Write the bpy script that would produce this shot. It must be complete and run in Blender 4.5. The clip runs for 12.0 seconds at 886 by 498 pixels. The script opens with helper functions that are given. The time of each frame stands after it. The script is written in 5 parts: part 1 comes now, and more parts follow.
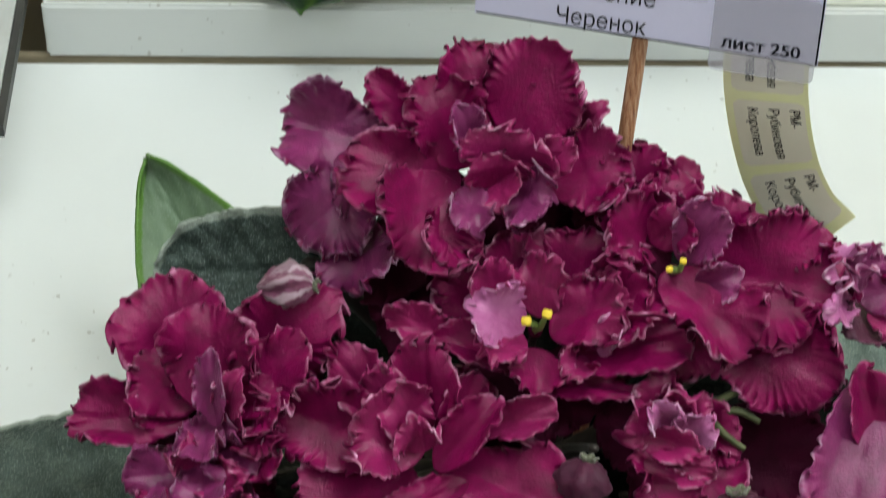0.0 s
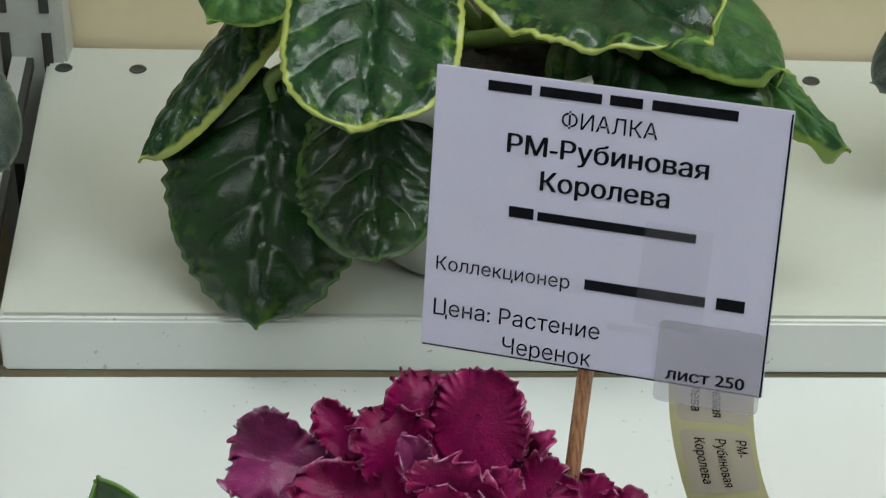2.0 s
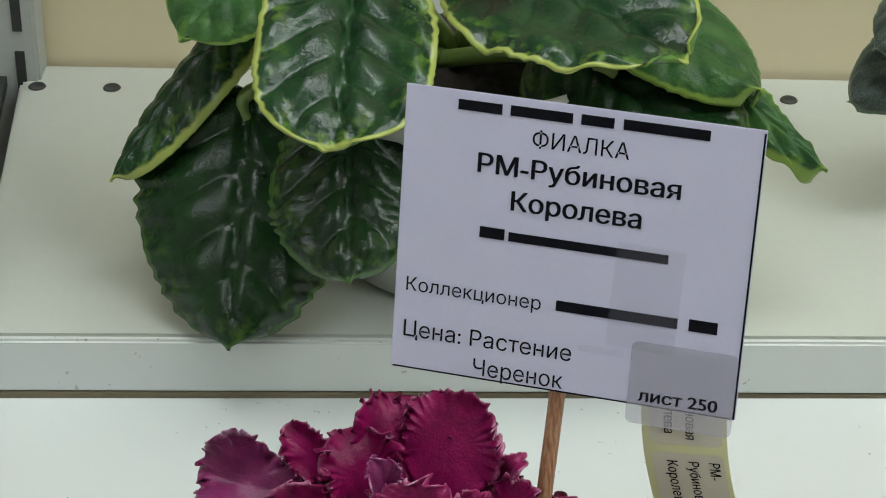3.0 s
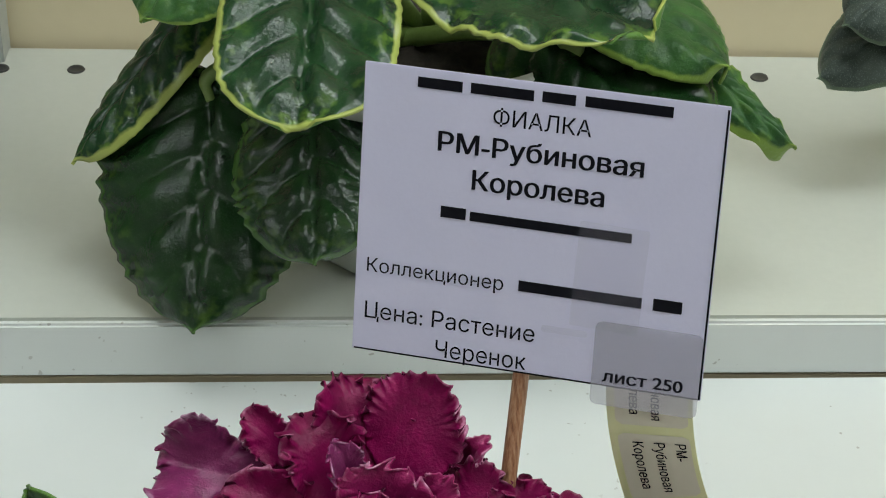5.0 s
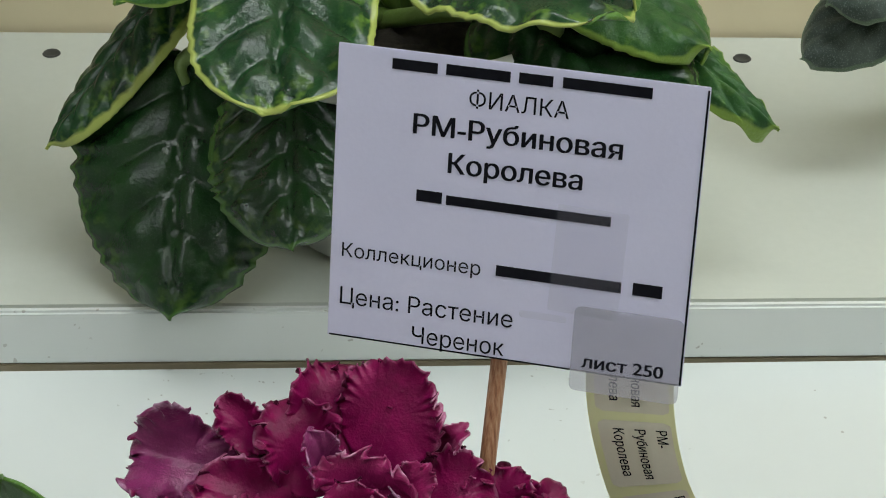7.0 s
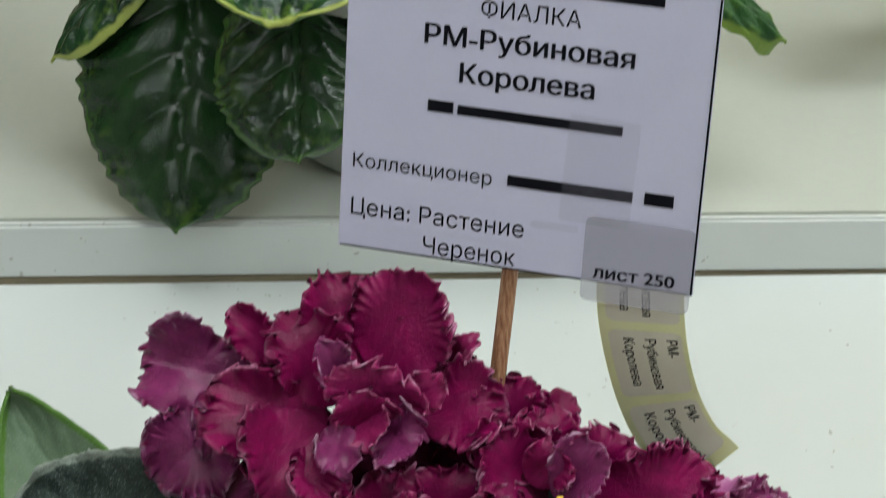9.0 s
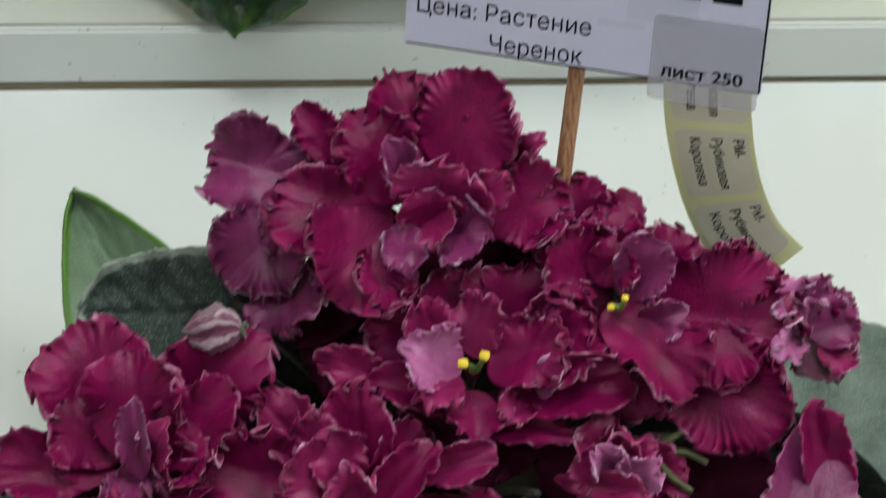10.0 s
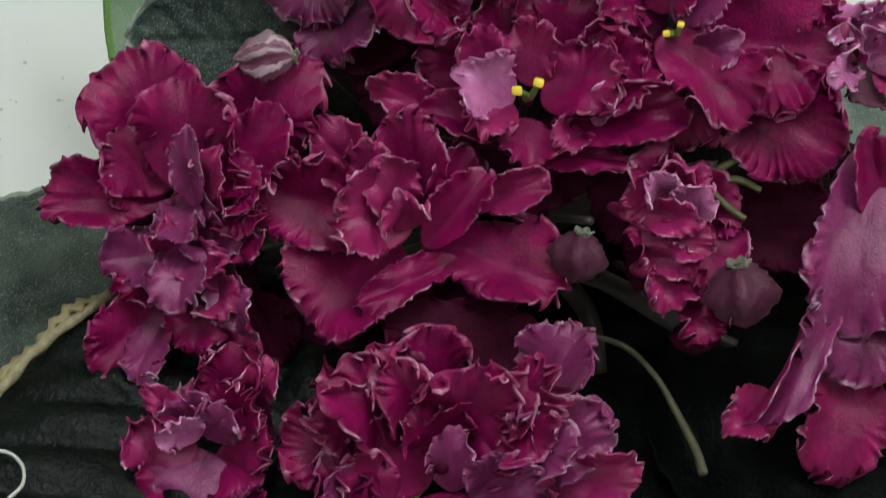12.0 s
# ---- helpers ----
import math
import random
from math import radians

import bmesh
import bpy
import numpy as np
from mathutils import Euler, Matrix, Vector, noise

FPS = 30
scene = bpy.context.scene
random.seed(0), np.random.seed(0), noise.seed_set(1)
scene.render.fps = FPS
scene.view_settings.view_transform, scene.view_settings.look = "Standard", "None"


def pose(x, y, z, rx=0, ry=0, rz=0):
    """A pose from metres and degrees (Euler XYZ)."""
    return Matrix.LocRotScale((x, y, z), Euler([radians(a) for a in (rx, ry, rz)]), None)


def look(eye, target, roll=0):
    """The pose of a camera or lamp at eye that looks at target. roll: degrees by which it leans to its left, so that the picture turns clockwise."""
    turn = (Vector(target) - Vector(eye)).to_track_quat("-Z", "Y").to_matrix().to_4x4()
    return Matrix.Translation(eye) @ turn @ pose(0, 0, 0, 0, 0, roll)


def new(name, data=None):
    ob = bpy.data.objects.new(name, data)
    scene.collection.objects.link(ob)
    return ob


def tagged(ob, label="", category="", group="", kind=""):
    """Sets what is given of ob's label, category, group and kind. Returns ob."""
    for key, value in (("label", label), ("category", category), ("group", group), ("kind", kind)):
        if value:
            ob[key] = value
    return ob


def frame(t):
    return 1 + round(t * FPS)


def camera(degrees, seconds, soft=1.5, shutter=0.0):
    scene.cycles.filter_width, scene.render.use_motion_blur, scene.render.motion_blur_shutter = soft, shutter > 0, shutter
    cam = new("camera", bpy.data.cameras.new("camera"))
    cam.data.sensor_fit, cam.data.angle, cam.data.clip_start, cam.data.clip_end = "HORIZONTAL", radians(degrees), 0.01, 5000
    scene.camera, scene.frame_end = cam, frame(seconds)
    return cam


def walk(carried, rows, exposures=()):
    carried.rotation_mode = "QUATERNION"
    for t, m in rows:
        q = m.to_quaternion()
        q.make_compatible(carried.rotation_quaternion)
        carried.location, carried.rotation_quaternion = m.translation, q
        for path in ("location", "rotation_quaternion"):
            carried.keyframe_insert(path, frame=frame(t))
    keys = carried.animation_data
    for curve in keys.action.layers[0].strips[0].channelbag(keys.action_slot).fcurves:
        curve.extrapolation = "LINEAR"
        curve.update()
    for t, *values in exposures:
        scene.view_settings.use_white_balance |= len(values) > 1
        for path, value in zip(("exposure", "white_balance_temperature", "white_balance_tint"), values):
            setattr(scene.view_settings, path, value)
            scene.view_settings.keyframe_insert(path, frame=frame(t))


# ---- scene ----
from mathutils import geometry

cam = camera(22.0, 12.0, soft=1.05, shutter=0.6)
PATH = [
    (0, (-0.01449, -0.39995, 0.44052), (-0.04367, 0.36975, -0.19721), 0.15),
    (0.5, (-0.01389, -0.39986, 0.44385), (-0.04385, 0.39096, -0.16747), 0.04),
    (1, (-0.01216, -0.39579, 0.44913), (-0.04430, 0.41640, -0.13338), -0.17),
    (1.5, (-0.00996, -0.39340, 0.45172), (-0.03816, 0.43546, -0.10702), -0.02),
    (2, (-0.00789, -0.39169, 0.45145), (-0.03111, 0.44675, -0.09304), 0.25),
    (2.5, (-0.00605, -0.38994, 0.44995), (-0.02648, 0.45203, -0.08920), 0.32),
    (3, (-0.00512, -0.38735, 0.44927), (-0.02181, 0.45561, -0.08845), 0.50),
    (5, (-0.00140, -0.38212, 0.44553), (-0.00941, 0.45677, -0.09871), 0.41),
    (5.5, (-0.00116, -0.38019, 0.44483), (-0.00760, 0.45760, -0.10113), 0.41),
    (6, (-0.00055, -0.37806, 0.44398), (-0.00573, 0.45850, -0.10387), 0.34),
    (6.5, (0.00067, -0.37609, 0.44271), (-0.00296, 0.45949, -0.10664), 0.30),
    (8.5, (-0.00050, -0.37548, 0.43985), (0.00024, 0.45199, -0.12166), 0.50),
    (9, (-0.00273, -0.37705, 0.43982), (-0.00192, 0.43853, -0.13883), 0.45),
    (9.5, (-0.00598, -0.37932, 0.43734), (-0.00996, 0.41514, -0.16996), 0.49),
    (10, (-0.00782, -0.38010, 0.43598), (-0.02375, 0.38816, -0.20396), -0.16),
    (10.5, (-0.00900, -0.38145, 0.43445), (-0.03469, 0.36605, -0.22932), -0.65),
    (11, (-0.01034, -0.38173, 0.43314), (-0.03894, 0.34663, -0.25147), -0.87),
    (11.5, (-0.01455, -0.38030, 0.43358), (-0.03471, 0.32551, -0.27453), -0.42),
    (12, (-0.01801, -0.37881, 0.43390), (-0.03297, 0.30861, -0.29221), -0.25),
]
walk(cam, [(t, look(eye, target, roll)) for t, eye, target, roll in PATH], exposures=[(0.0, 0.28), (1.0, 0.22), (2.2, 0.0), (9.0, 0.02), (12.0, 0.04)])

# ---------------------------------------------------------------- light
scene.view_settings.exposure = 0.0
world = bpy.data.worlds.new("world")
scene.world = world
world.use_nodes = True
world.node_tree.nodes["Background"].inputs[0].default_value = (0.86, 0.95, 1.0, 1)
world.node_tree.nodes["Background"].inputs[1].default_value = 0.05


# ---------------------------------------------------------------- materials
class Mat:
    """A Principled material with a small node builder."""

    def __init__(self, name, color, rough=0.5, **inputs):
        self.m = bpy.data.materials.new(name)
        self.m.use_nodes = True
        self.t = self.m.node_tree
        self.b = self.t.nodes["Principled BSDF"]
        self.b.inputs["Base Color"].default_value = (*color, 1)
        self.b.inputs["Roughness"].default_value = rough
        for key, value in inputs.items():
            self.b.inputs[key.replace("_", " ")].default_value = value

    def node(self, kind, **props):
        n = self.t.nodes.new(kind)
        for k, v in props.items():
            n.inputs[k.replace("_", " ")].default_value = v
        return n

    def link(self, a, b):
        self.t.links.new(a, b)

    def coords(self, uv=False):
        return self.t.nodes.new("ShaderNodeTexCoord").outputs["UV" if uv else "Object"]

    def noise(self, scale, detail=4, vector=None, rough=0.55):
        n = self.node("ShaderNodeTexNoise", Scale=scale, Detail=detail, Roughness=rough)
        self.link(vector if vector is not None else self.coords(), n.inputs["Vector"])
        return n.outputs["Fac"]

    def ramp(self, fac, stops):
        n = self.t.nodes.new("ShaderNodeValToRGB")
        while len(n.color_ramp.elements) < len(stops):
            n.color_ramp.elements.new(0.5)
        for e, (p, c) in zip(n.color_ramp.elements, stops):
            e.position, e.color = p, (*c, 1) if len(c) == 3 else c
        self.link(fac, n.inputs[0])
        return n.outputs[0]

    def mix(self, fac, a, b, mode="MIX"):
        n = self.t.nodes.new("ShaderNodeMix")
        n.data_type, n.blend_type = "RGBA", mode
        for src, slot in ((fac, 0), (a, 6), (b, 7)):
            if isinstance(src, (int, float)):
                n.inputs[slot].default_value = src
            elif isinstance(src, tuple):
                n.inputs[slot].default_value = (*src, 1)
            else:
                self.link(src, n.inputs[slot])
        return n.outputs[2]

    def math(self, op, a, b=0.0):
        n = self.t.nodes.new("ShaderNodeMath")
        n.operation = op
        for src, slot in ((a, 0), (b, 1)):
            if isinstance(src, (int, float)):
                n.inputs[slot].default_value = src
            else:
                self.link(src, n.inputs[slot])
        return n.outputs[0]

    def split(self, v):
        n = self.t.nodes.new("ShaderNodeSeparateXYZ")
        self.link(v, n.inputs[0])
        return n.outputs

    def color(self, out):
        self.link(out, self.b.inputs["Base Color"])

    def bump(self, height, strength=0.3, dist=0.001):
        n = self.node("ShaderNodeBump", Strength=strength, Distance=dist)
        self.link(height, n.inputs["Height"])
        self.link(n.outputs[0], self.b.inputs["Normal"])


def plain(name, c0, c1, scale, rough=0.5, bump=0.0, fine=0.0, **inputs):
    """A surface whose colour drifts between two tones, with a fine relief."""
    m = Mat(name, c0, rough, **inputs)
    big = m.ramp(m.noise(scale), [(0.3, c0), (0.7, c1)])
    if fine:
        big = m.mix(0.35, big, m.ramp(m.noise(fine, 6), [(0.3, c0), (0.75, c1)]))
    m.color(big)
    if bump:
        m.bump(m.noise(fine or scale * 20, 5), bump, 0.0006)
    return m.m


def petal_material(name, deep, mid, rim, sheen, frost_glint, rough=0.55, gloss=0.34):
    """Velvety petal: UV x runs across, UV y from the base to the rim."""
    m = Mat(name, mid, rough, Sheen_Weight=sheen, Sheen_Roughness=0.3)
    m.b.inputs["Sheen Tint"].default_value = (*rim, 1)
    m.b.inputs["Specular IOR Level"].default_value = gloss
    uv = m.coords(True)
    u, v, _ = m.split(uv)
    col = m.mix(m.ramp(m.noise(130, 5), [(0.32, (0, 0, 0)), (0.68, (1, 1, 1))]), deep, mid)
    wave = m.node("ShaderNodeTexNoise", Scale=1.0, Detail=3)
    stretch = m.node("ShaderNodeMapping")
    stretch.inputs["Scale"].default_value = (26, 2.6, 1)
    m.link(uv, stretch.inputs["Vector"])
    m.link(stretch.outputs[0], wave.inputs["Vector"])
    veins = wave.outputs["Fac"]
    col = m.mix(m.math("MULTIPLY", m.ramp(veins, [(0.40, (1, 1, 1)), (0.62, (0, 0, 0))]), 0.14), col, deep)
    # the pale frosting of the rim comes and goes, brightened to paint frill highlights
    ragged = m.math("ADD", v, m.math("MULTIPLY", m.math("SUBTRACT", m.noise(520, 3), 0.55), 0.16))
    edge = m.math("MULTIPLY", m.ramp(ragged, [(0.92, (0, 0, 0)), (1.0, (1, 1, 1))]), m.ramp(m.noise(190, 4), [(0.48, (0.02, 0.02, 0.02)), (0.66, (1, 1, 1))]))
    col = m.mix(m.math("MULTIPLY", edge, frost_glint), col, rim)
    hairs = m.ramp(m.noise(2400, 2), [(0.60, (0, 0, 0)), (0.74, (1, 1, 1))])
    col = m.mix(m.math("MULTIPLY", hairs, 0.03), col, rim)
    m.color(col)
    height = m.math("ADD", m.math("MULTIPLY", veins, 0.10), m.math("ADD", m.math("MULTIPLY", m.noise(1700, 3), 0.35), m.math("MULTIPLY", m.noise(460, 4), 0.5)))
    m.bump(height, 0.62, 0.0008)
    return m.m


def leaf_material(name, dark, light, edge_color, edge_mm, fleck, rough=0.34, hairs=0.1, sheen=0.15, ragged=0.5, stain=0.0, gloss=0.28, grain=0.07):
    """Leaf blade: UV x is the distance to the margin in centimetres, UV y the place between the side veins."""
    m = Mat(name, dark, rough, Sheen_Weight=sheen, Sheen_Roughness=0.4)
    m.b.inputs["Sheen Tint"].default_value = (0.75, 0.85, 0.8, 1)
    m.b.inputs["Specular IOR Level"].default_value = gloss
    d, v, _ = m.split(m.coords(True))
    col = m.mix(m.ramp(m.noise(90, 4), [(0.35, (0, 0, 0)), (0.7, (1, 1, 1))]), dark, light)
    if fleck:
        near = m.ramp(d, [(0.1, (1, 1, 1)), (1.1, (0, 0, 0))])
        spots = m.ramp(m.noise(230, 2), [(0.5, (0, 0, 0)), (0.66, (1, 1, 1))])
        col = m.mix(m.math("MULTIPLY", m.math("MULTIPLY", near, spots), fleck), col, (0.13, 0.24, 0.03))
    if stain:
        rust = m.ramp(m.noise(45, 3), [(0.66, (0, 0, 0)), (0.72, (1, 1, 1))])
        col = m.mix(m.math("MULTIPLY", rust, stain), col, (0.22, 0.16, 0.03))
    vein = m.ramp(v, [(0.0, (1, 1, 1)), (0.12, (0, 0, 0))])
    col = m.mix(m.math("MULTIPLY", vein, 0.25), col, light)
    off = m.math("ADD", d, m.math("MULTIPLY", m.math("SUBTRACT", m.noise(260, 3), 0.5), ragged * edge_mm * 0.1))
    rim = m.ramp(off, [(edge_mm * 0.07, (1, 1, 1)), (edge_mm * 0.1 + 0.015, (0, 0, 0))])
    col = m.mix(rim, col, edge_color)
    fuzz = m.ramp(m.noise(2200, 2), [(0.55, (0, 0, 0)), (0.7, (1, 1, 1))])
    col = m.mix(m.math("MULTIPLY", fuzz, hairs), col, (0.5, 0.58, 0.54))
    m.color(col)
    m.bump(m.math("ADD", m.noise(900, 3), m.math("MULTIPLY", m.noise(240, 3), 1.4)), grain, 0.0006)
    return m.m


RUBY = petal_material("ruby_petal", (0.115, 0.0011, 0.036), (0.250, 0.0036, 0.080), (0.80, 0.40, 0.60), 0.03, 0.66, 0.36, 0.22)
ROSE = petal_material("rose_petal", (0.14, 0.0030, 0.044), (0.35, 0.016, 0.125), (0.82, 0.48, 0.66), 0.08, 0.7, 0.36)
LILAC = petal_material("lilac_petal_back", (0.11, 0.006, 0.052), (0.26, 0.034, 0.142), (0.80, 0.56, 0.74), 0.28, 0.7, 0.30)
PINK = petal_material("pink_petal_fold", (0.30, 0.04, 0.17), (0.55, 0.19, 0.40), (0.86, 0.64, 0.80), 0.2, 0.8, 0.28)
# wine red of hidden petals, darkened to stand for shade between the blooms
WINE = petal_material("wine_petal_and_gap_shade", (0.030, 0.0006, 0.010), (0.062, 0.0014, 0.020), (0.20, 0.04, 0.10), 0.0, 0.1, 0.6, 0.08)
BUD = petal_material("fuzzy_bud", (0.045, 0.005, 0.020), (0.11, 0.022, 0.058), (0.52, 0.38, 0.44), 0.2, 0.5)
def striped_bud():
    """A closed bud whose folded petals show wine-red between pale, hairy edges."""
    m = Mat("striped_bud", (0.4, 0.2, 0.3), 0.5, Sheen_Weight=0.2)
    u, v, _ = m.split(m.coords(True))
    stripes = m.math("SINE", m.math("ADD", m.math("MULTIPLY", u, 22.0), m.math("MULTIPLY", m.noise(300, 3), 3.0)))
    m.color(m.mix(m.ramp(stripes, [(0.35, (0, 0, 0)), (0.6, (1, 1, 1))]), (0.16, 0.035, 0.085), (0.38, 0.26, 0.31)))
    m.bump(stripes, 0.5, 0.0006)
    return m.m


STRIPED = striped_bud()
VIOLET = petal_material("violet_petal", (0.35, 0.16, 0.62), (0.55, 0.36, 0.8), (0.85, 0.8, 0.9), 0.3, 0.5)
LEAF_VAR = leaf_material("variegated_leaf", (0.004, 0.024, 0.008), (0.016, 0.066, 0.018), (0.36, 0.42, 0.10), 1.7, 0.9, 0.25, 0.02, 0.02, gloss=0.42, grain=0.28)
LEAF_GREEN = leaf_material("green_leaf", (0.005, 0.023, 0.006), (0.013, 0.050, 0.011), (0.040, 0.105, 0.016), 1.6, 0.35, 0.27, 0.02, 0.02, gloss=0.42, grain=0.28)
LEAF_LIME = leaf_material("lime_leaf", (0.016, 0.066, 0.015), (0.048, 0.14, 0.030), (0.20, 0.31, 0.05), 1.4, 0.5, 0.42, 0.06, 0.08, grain=0.4)
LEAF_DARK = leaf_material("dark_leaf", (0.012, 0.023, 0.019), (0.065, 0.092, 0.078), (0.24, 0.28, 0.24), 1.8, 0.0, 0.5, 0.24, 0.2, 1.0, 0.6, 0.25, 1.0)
LEAF_FUZZ = leaf_material("fuzzy_grey_leaf", (0.07, 0.10, 0.085), (0.17, 0.22, 0.19), (0.24, 0.28, 0.24), 1.3, 0.0, 0.55, 0.24, 0.3, grain=0.8)
# dark leaf tones taken to near black: the blooms' shade is in the colour
LEAF_RIM = leaf_material("tan_rimmed_shaded_leaf", (0.0014, 0.0024, 0.0021), (0.0055, 0.0085, 0.0075), (0.36, 0.31, 0.17), 2.7, 0.0, 0.34, 0.02, 0.0, 1.0, 0.0, 0.12, 0.7)
LEAF_SHADED = leaf_material("shaded_dark_leaf", (0.0012, 0.0020, 0.0018), (0.0030, 0.0045, 0.0040), (0.008, 0.012, 0.009), 1.0, 0.0, 0.38, 0.0, 0.0, 0.8, 0.0, 0.03, 0.9)
LEAF_GREY = leaf_material("grey_leaf", (0.030, 0.044, 0.036), (0.085, 0.108, 0.092), (0.09, 0.13, 0.08), 1.0, 0.0, 0.55, 0.15, 0.15)
LEAF_PALE = leaf_material("pale_leaf_underside", (0.10, 0.16, 0.09), (0.17, 0.245, 0.155), (0.09, 0.20, 0.03), 1.5, 0.0, 0.5, 0.15, 0.15)
STALK = plain("green_stalk", (0.12, 0.20, 0.04), (0.20, 0.29, 0.08), 90, 0.45, 0.3, 900)
STALK_DARK = plain("purple_green_stalk", (0.012, 0.012, 0.008), (0.035, 0.022, 0.016), 120, 0.6, 0.3, 900, Sheen_Weight=0.1)
CALYX = plain("calyx_green", (0.06, 0.09, 0.04), (0.15, 0.12, 0.08), 200, 0.5, 0.4, 1200, Sheen_Weight=0.5)
OLIVE_STALK = plain("olive_stalk", (0.045, 0.055, 0.018), (0.12, 0.13, 0.05), 240, 0.5, 0.3, 900)
DRY_STALK = plain("dry_stalk", (0.035, 0.032, 0.014), (0.10, 0.09, 0.045), 160, 0.6, 0.3, 900)
RIM_TAN = plain("tan_leaf_margin", (0.13, 0.105, 0.045), (0.40, 0.35, 0.22), 420, 0.6, 0.6, 1500)
ANTHER = plain("yellow_anther", (0.75, 0.52, 0.02), (0.85, 0.66, 0.06), 400, 0.5)
# shelf white, greyed to put the shade on the pan into its colour
SHELF_SHADED = plain("shaded_white_enamel", (0.53, 0.555, 0.50), (0.59, 0.61, 0.555), 7, 0.3, 0.05, 300)
def laminate():
    """White laminate with faint clouding and scattered specks of dust."""
    m = Mat("white_laminate", (0.8, 0.82, 0.8), 0.38)
    col = m.ramp(m.noise(6), [(0.3, (0.65, 0.68, 0.665)), (0.7, (0.71, 0.735, 0.715))])
    specks = m.math("MULTIPLY", m.ramp(m.noise(420, 1), [(0.735, (0, 0, 0)), (0.76, (1, 1, 1))]), m.ramp(m.noise(25, 2), [(0.5, (0, 0, 0)), (0.6, (1, 1, 1))]))
    smear = m.ramp(m.noise(38, 5), [(0.55, (0, 0, 0)), (0.8, (1, 1, 1))])
    col = m.mix(m.math("MULTIPLY", smear, 0.18), col, (0.62, 0.63, 0.60))
    m.color(m.mix(m.math("MULTIPLY", specks, 0.6), col, (0.30, 0.28, 0.24)))
    m.bump(m.noise(260, 4), 0.05, 0.0006)
    return m.m


TABLE_WHITE = laminate()
SEAM = plain("brown_seam", (0.23, 0.19, 0.12), (0.33, 0.28, 0.19), 30, 0.7, 0.2, 300)
WALL_BEIGE = plain("beige_panel", (0.74, 0.64, 0.43), (0.78, 0.68, 0.47), 5, 0.6, 0.1, 220)
ROOM_WHITE = plain("room_paint", (0.72, 0.72, 0.70), (0.78, 0.78, 0.76), 3, 0.8, 0.1, 60)
FLOOR_GREY = plain("floor_tile", (0.36, 0.35, 0.33), (0.44, 0.43, 0.41), 4, 0.4, 0.1, 60)
STEEL = plain("grey_steel", (0.46, 0.48, 0.46), (0.56, 0.58, 0.56), 40, 0.4, 0.1, 500, Metallic=0.1)
DARK = plain("dark_side_and_hole_shade", (0.03, 0.03, 0.03), (0.06, 0.06, 0.055), 60, 0.5)
PAPER = plain("lilac_white_paper", (0.55, 0.535, 0.70), (0.59, 0.575, 0.74), 60, 0.32, 0.08, 900)
INK = plain("black_ink", (0.004, 0.004, 0.007), (0.008, 0.008, 0.012), 300, 0.8, Specular_IOR_Level=0.1)
BACKING = plain("yellow_backing_paper", (0.860, 0.860, 0.450), (0.860, 0.860, 0.550), 80, 0.4, 0.05, 600)
LABEL = plain("grey_label_paper", (0.77, 0.73, 0.59), (0.82, 0.78, 0.64), 90, 0.5, 0.08, 900)
SOIL = plain("potting_soil", (0.008, 0.006, 0.005), (0.05, 0.04, 0.03), 300, 0.9, 1.0, 700)
POT_DARK = plain("dark_plastic_pot", (0.02, 0.02, 0.02), (0.03, 0.03, 0.03), 60, 0.4)
POT_CLEAR = plain("milky_plastic_pot", (0.70, 0.73, 0.69), (0.76, 0.79, 0.75), 40, 0.25, 0.05, 200, Transmission_Weight=0.1)


def wood_material():
    m = Mat("bamboo", (0.4, 0.2, 0.1), 0.5)
    mp = m.node("ShaderNodeMapping")
    mp.inputs["Scale"].default_value = (1600, 1600, 60)
    m.link(m.coords(), mp.inputs["Vector"])
    fibre = m.noise(1.0, 5, mp.outputs[0])
    m.color(m.ramp(fibre, [(0.3, (0.20, 0.075, 0.035)), (0.5, (0.40, 0.19, 0.10)), (0.72, (0.55, 0.33, 0.20))]))
    m.bump(fibre, 0.4, 0.0004)
    return m.m


def film_material(name, color, clear, rough):
    """Thin clear tape or film: partly see-through."""
    m = Mat(name, color, rough)
    see = m.t.nodes.new("ShaderNodeBsdfTransparent")
    both = m.t.nodes.new("ShaderNodeMixShader")
    both.inputs[0].default_value = clear
    m.link(m.b.outputs[0], both.inputs[1])
    m.link(see.outputs[0], both.inputs[2])
    m.link(both.outputs[0], m.t.nodes["Material Output"].inputs[0])
    return m.m


BAMBOO = wood_material()
FILM = film_material("sticker_film", (0.50, 0.48, 0.56), 0.66, 0.3)
TAPE = film_material("clear_tape", (0.42, 0.40, 0.50), 0.95, 0.25)
# glow of the ceiling panels, which are added out of view
GLOW = Mat("added_lamp_glow", (0.9, 0.95, 1.0), 0.5)
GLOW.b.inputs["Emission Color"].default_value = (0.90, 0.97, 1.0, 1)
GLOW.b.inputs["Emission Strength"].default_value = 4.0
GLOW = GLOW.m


# ---------------------------------------------------------------- builders
def as_mesh(name, verts, faces, mats, index=None, uvs=None, smooth=True):
    me = bpy.data.meshes.new(name)
    me.from_pydata([tuple(v) for v in verts], [], faces)
    for m in mats:
        me.materials.append(m)
    if index is not None:
        me.polygons.foreach_set("material_index", index)
    if smooth:
        me.polygons.foreach_set("use_smooth", [True] * len(me.polygons))
    if uvs is not None:
        layer = me.uv_layers.new(name="UVMap")
        loops = np.zeros(len(me.loops), dtype=np.int32)
        me.loops.foreach_get("vertex_index", loops)
        layer.data.foreach_set("uv", np.asarray(uvs, dtype=np.float32)[loops].ravel())
    me.update()
    return me


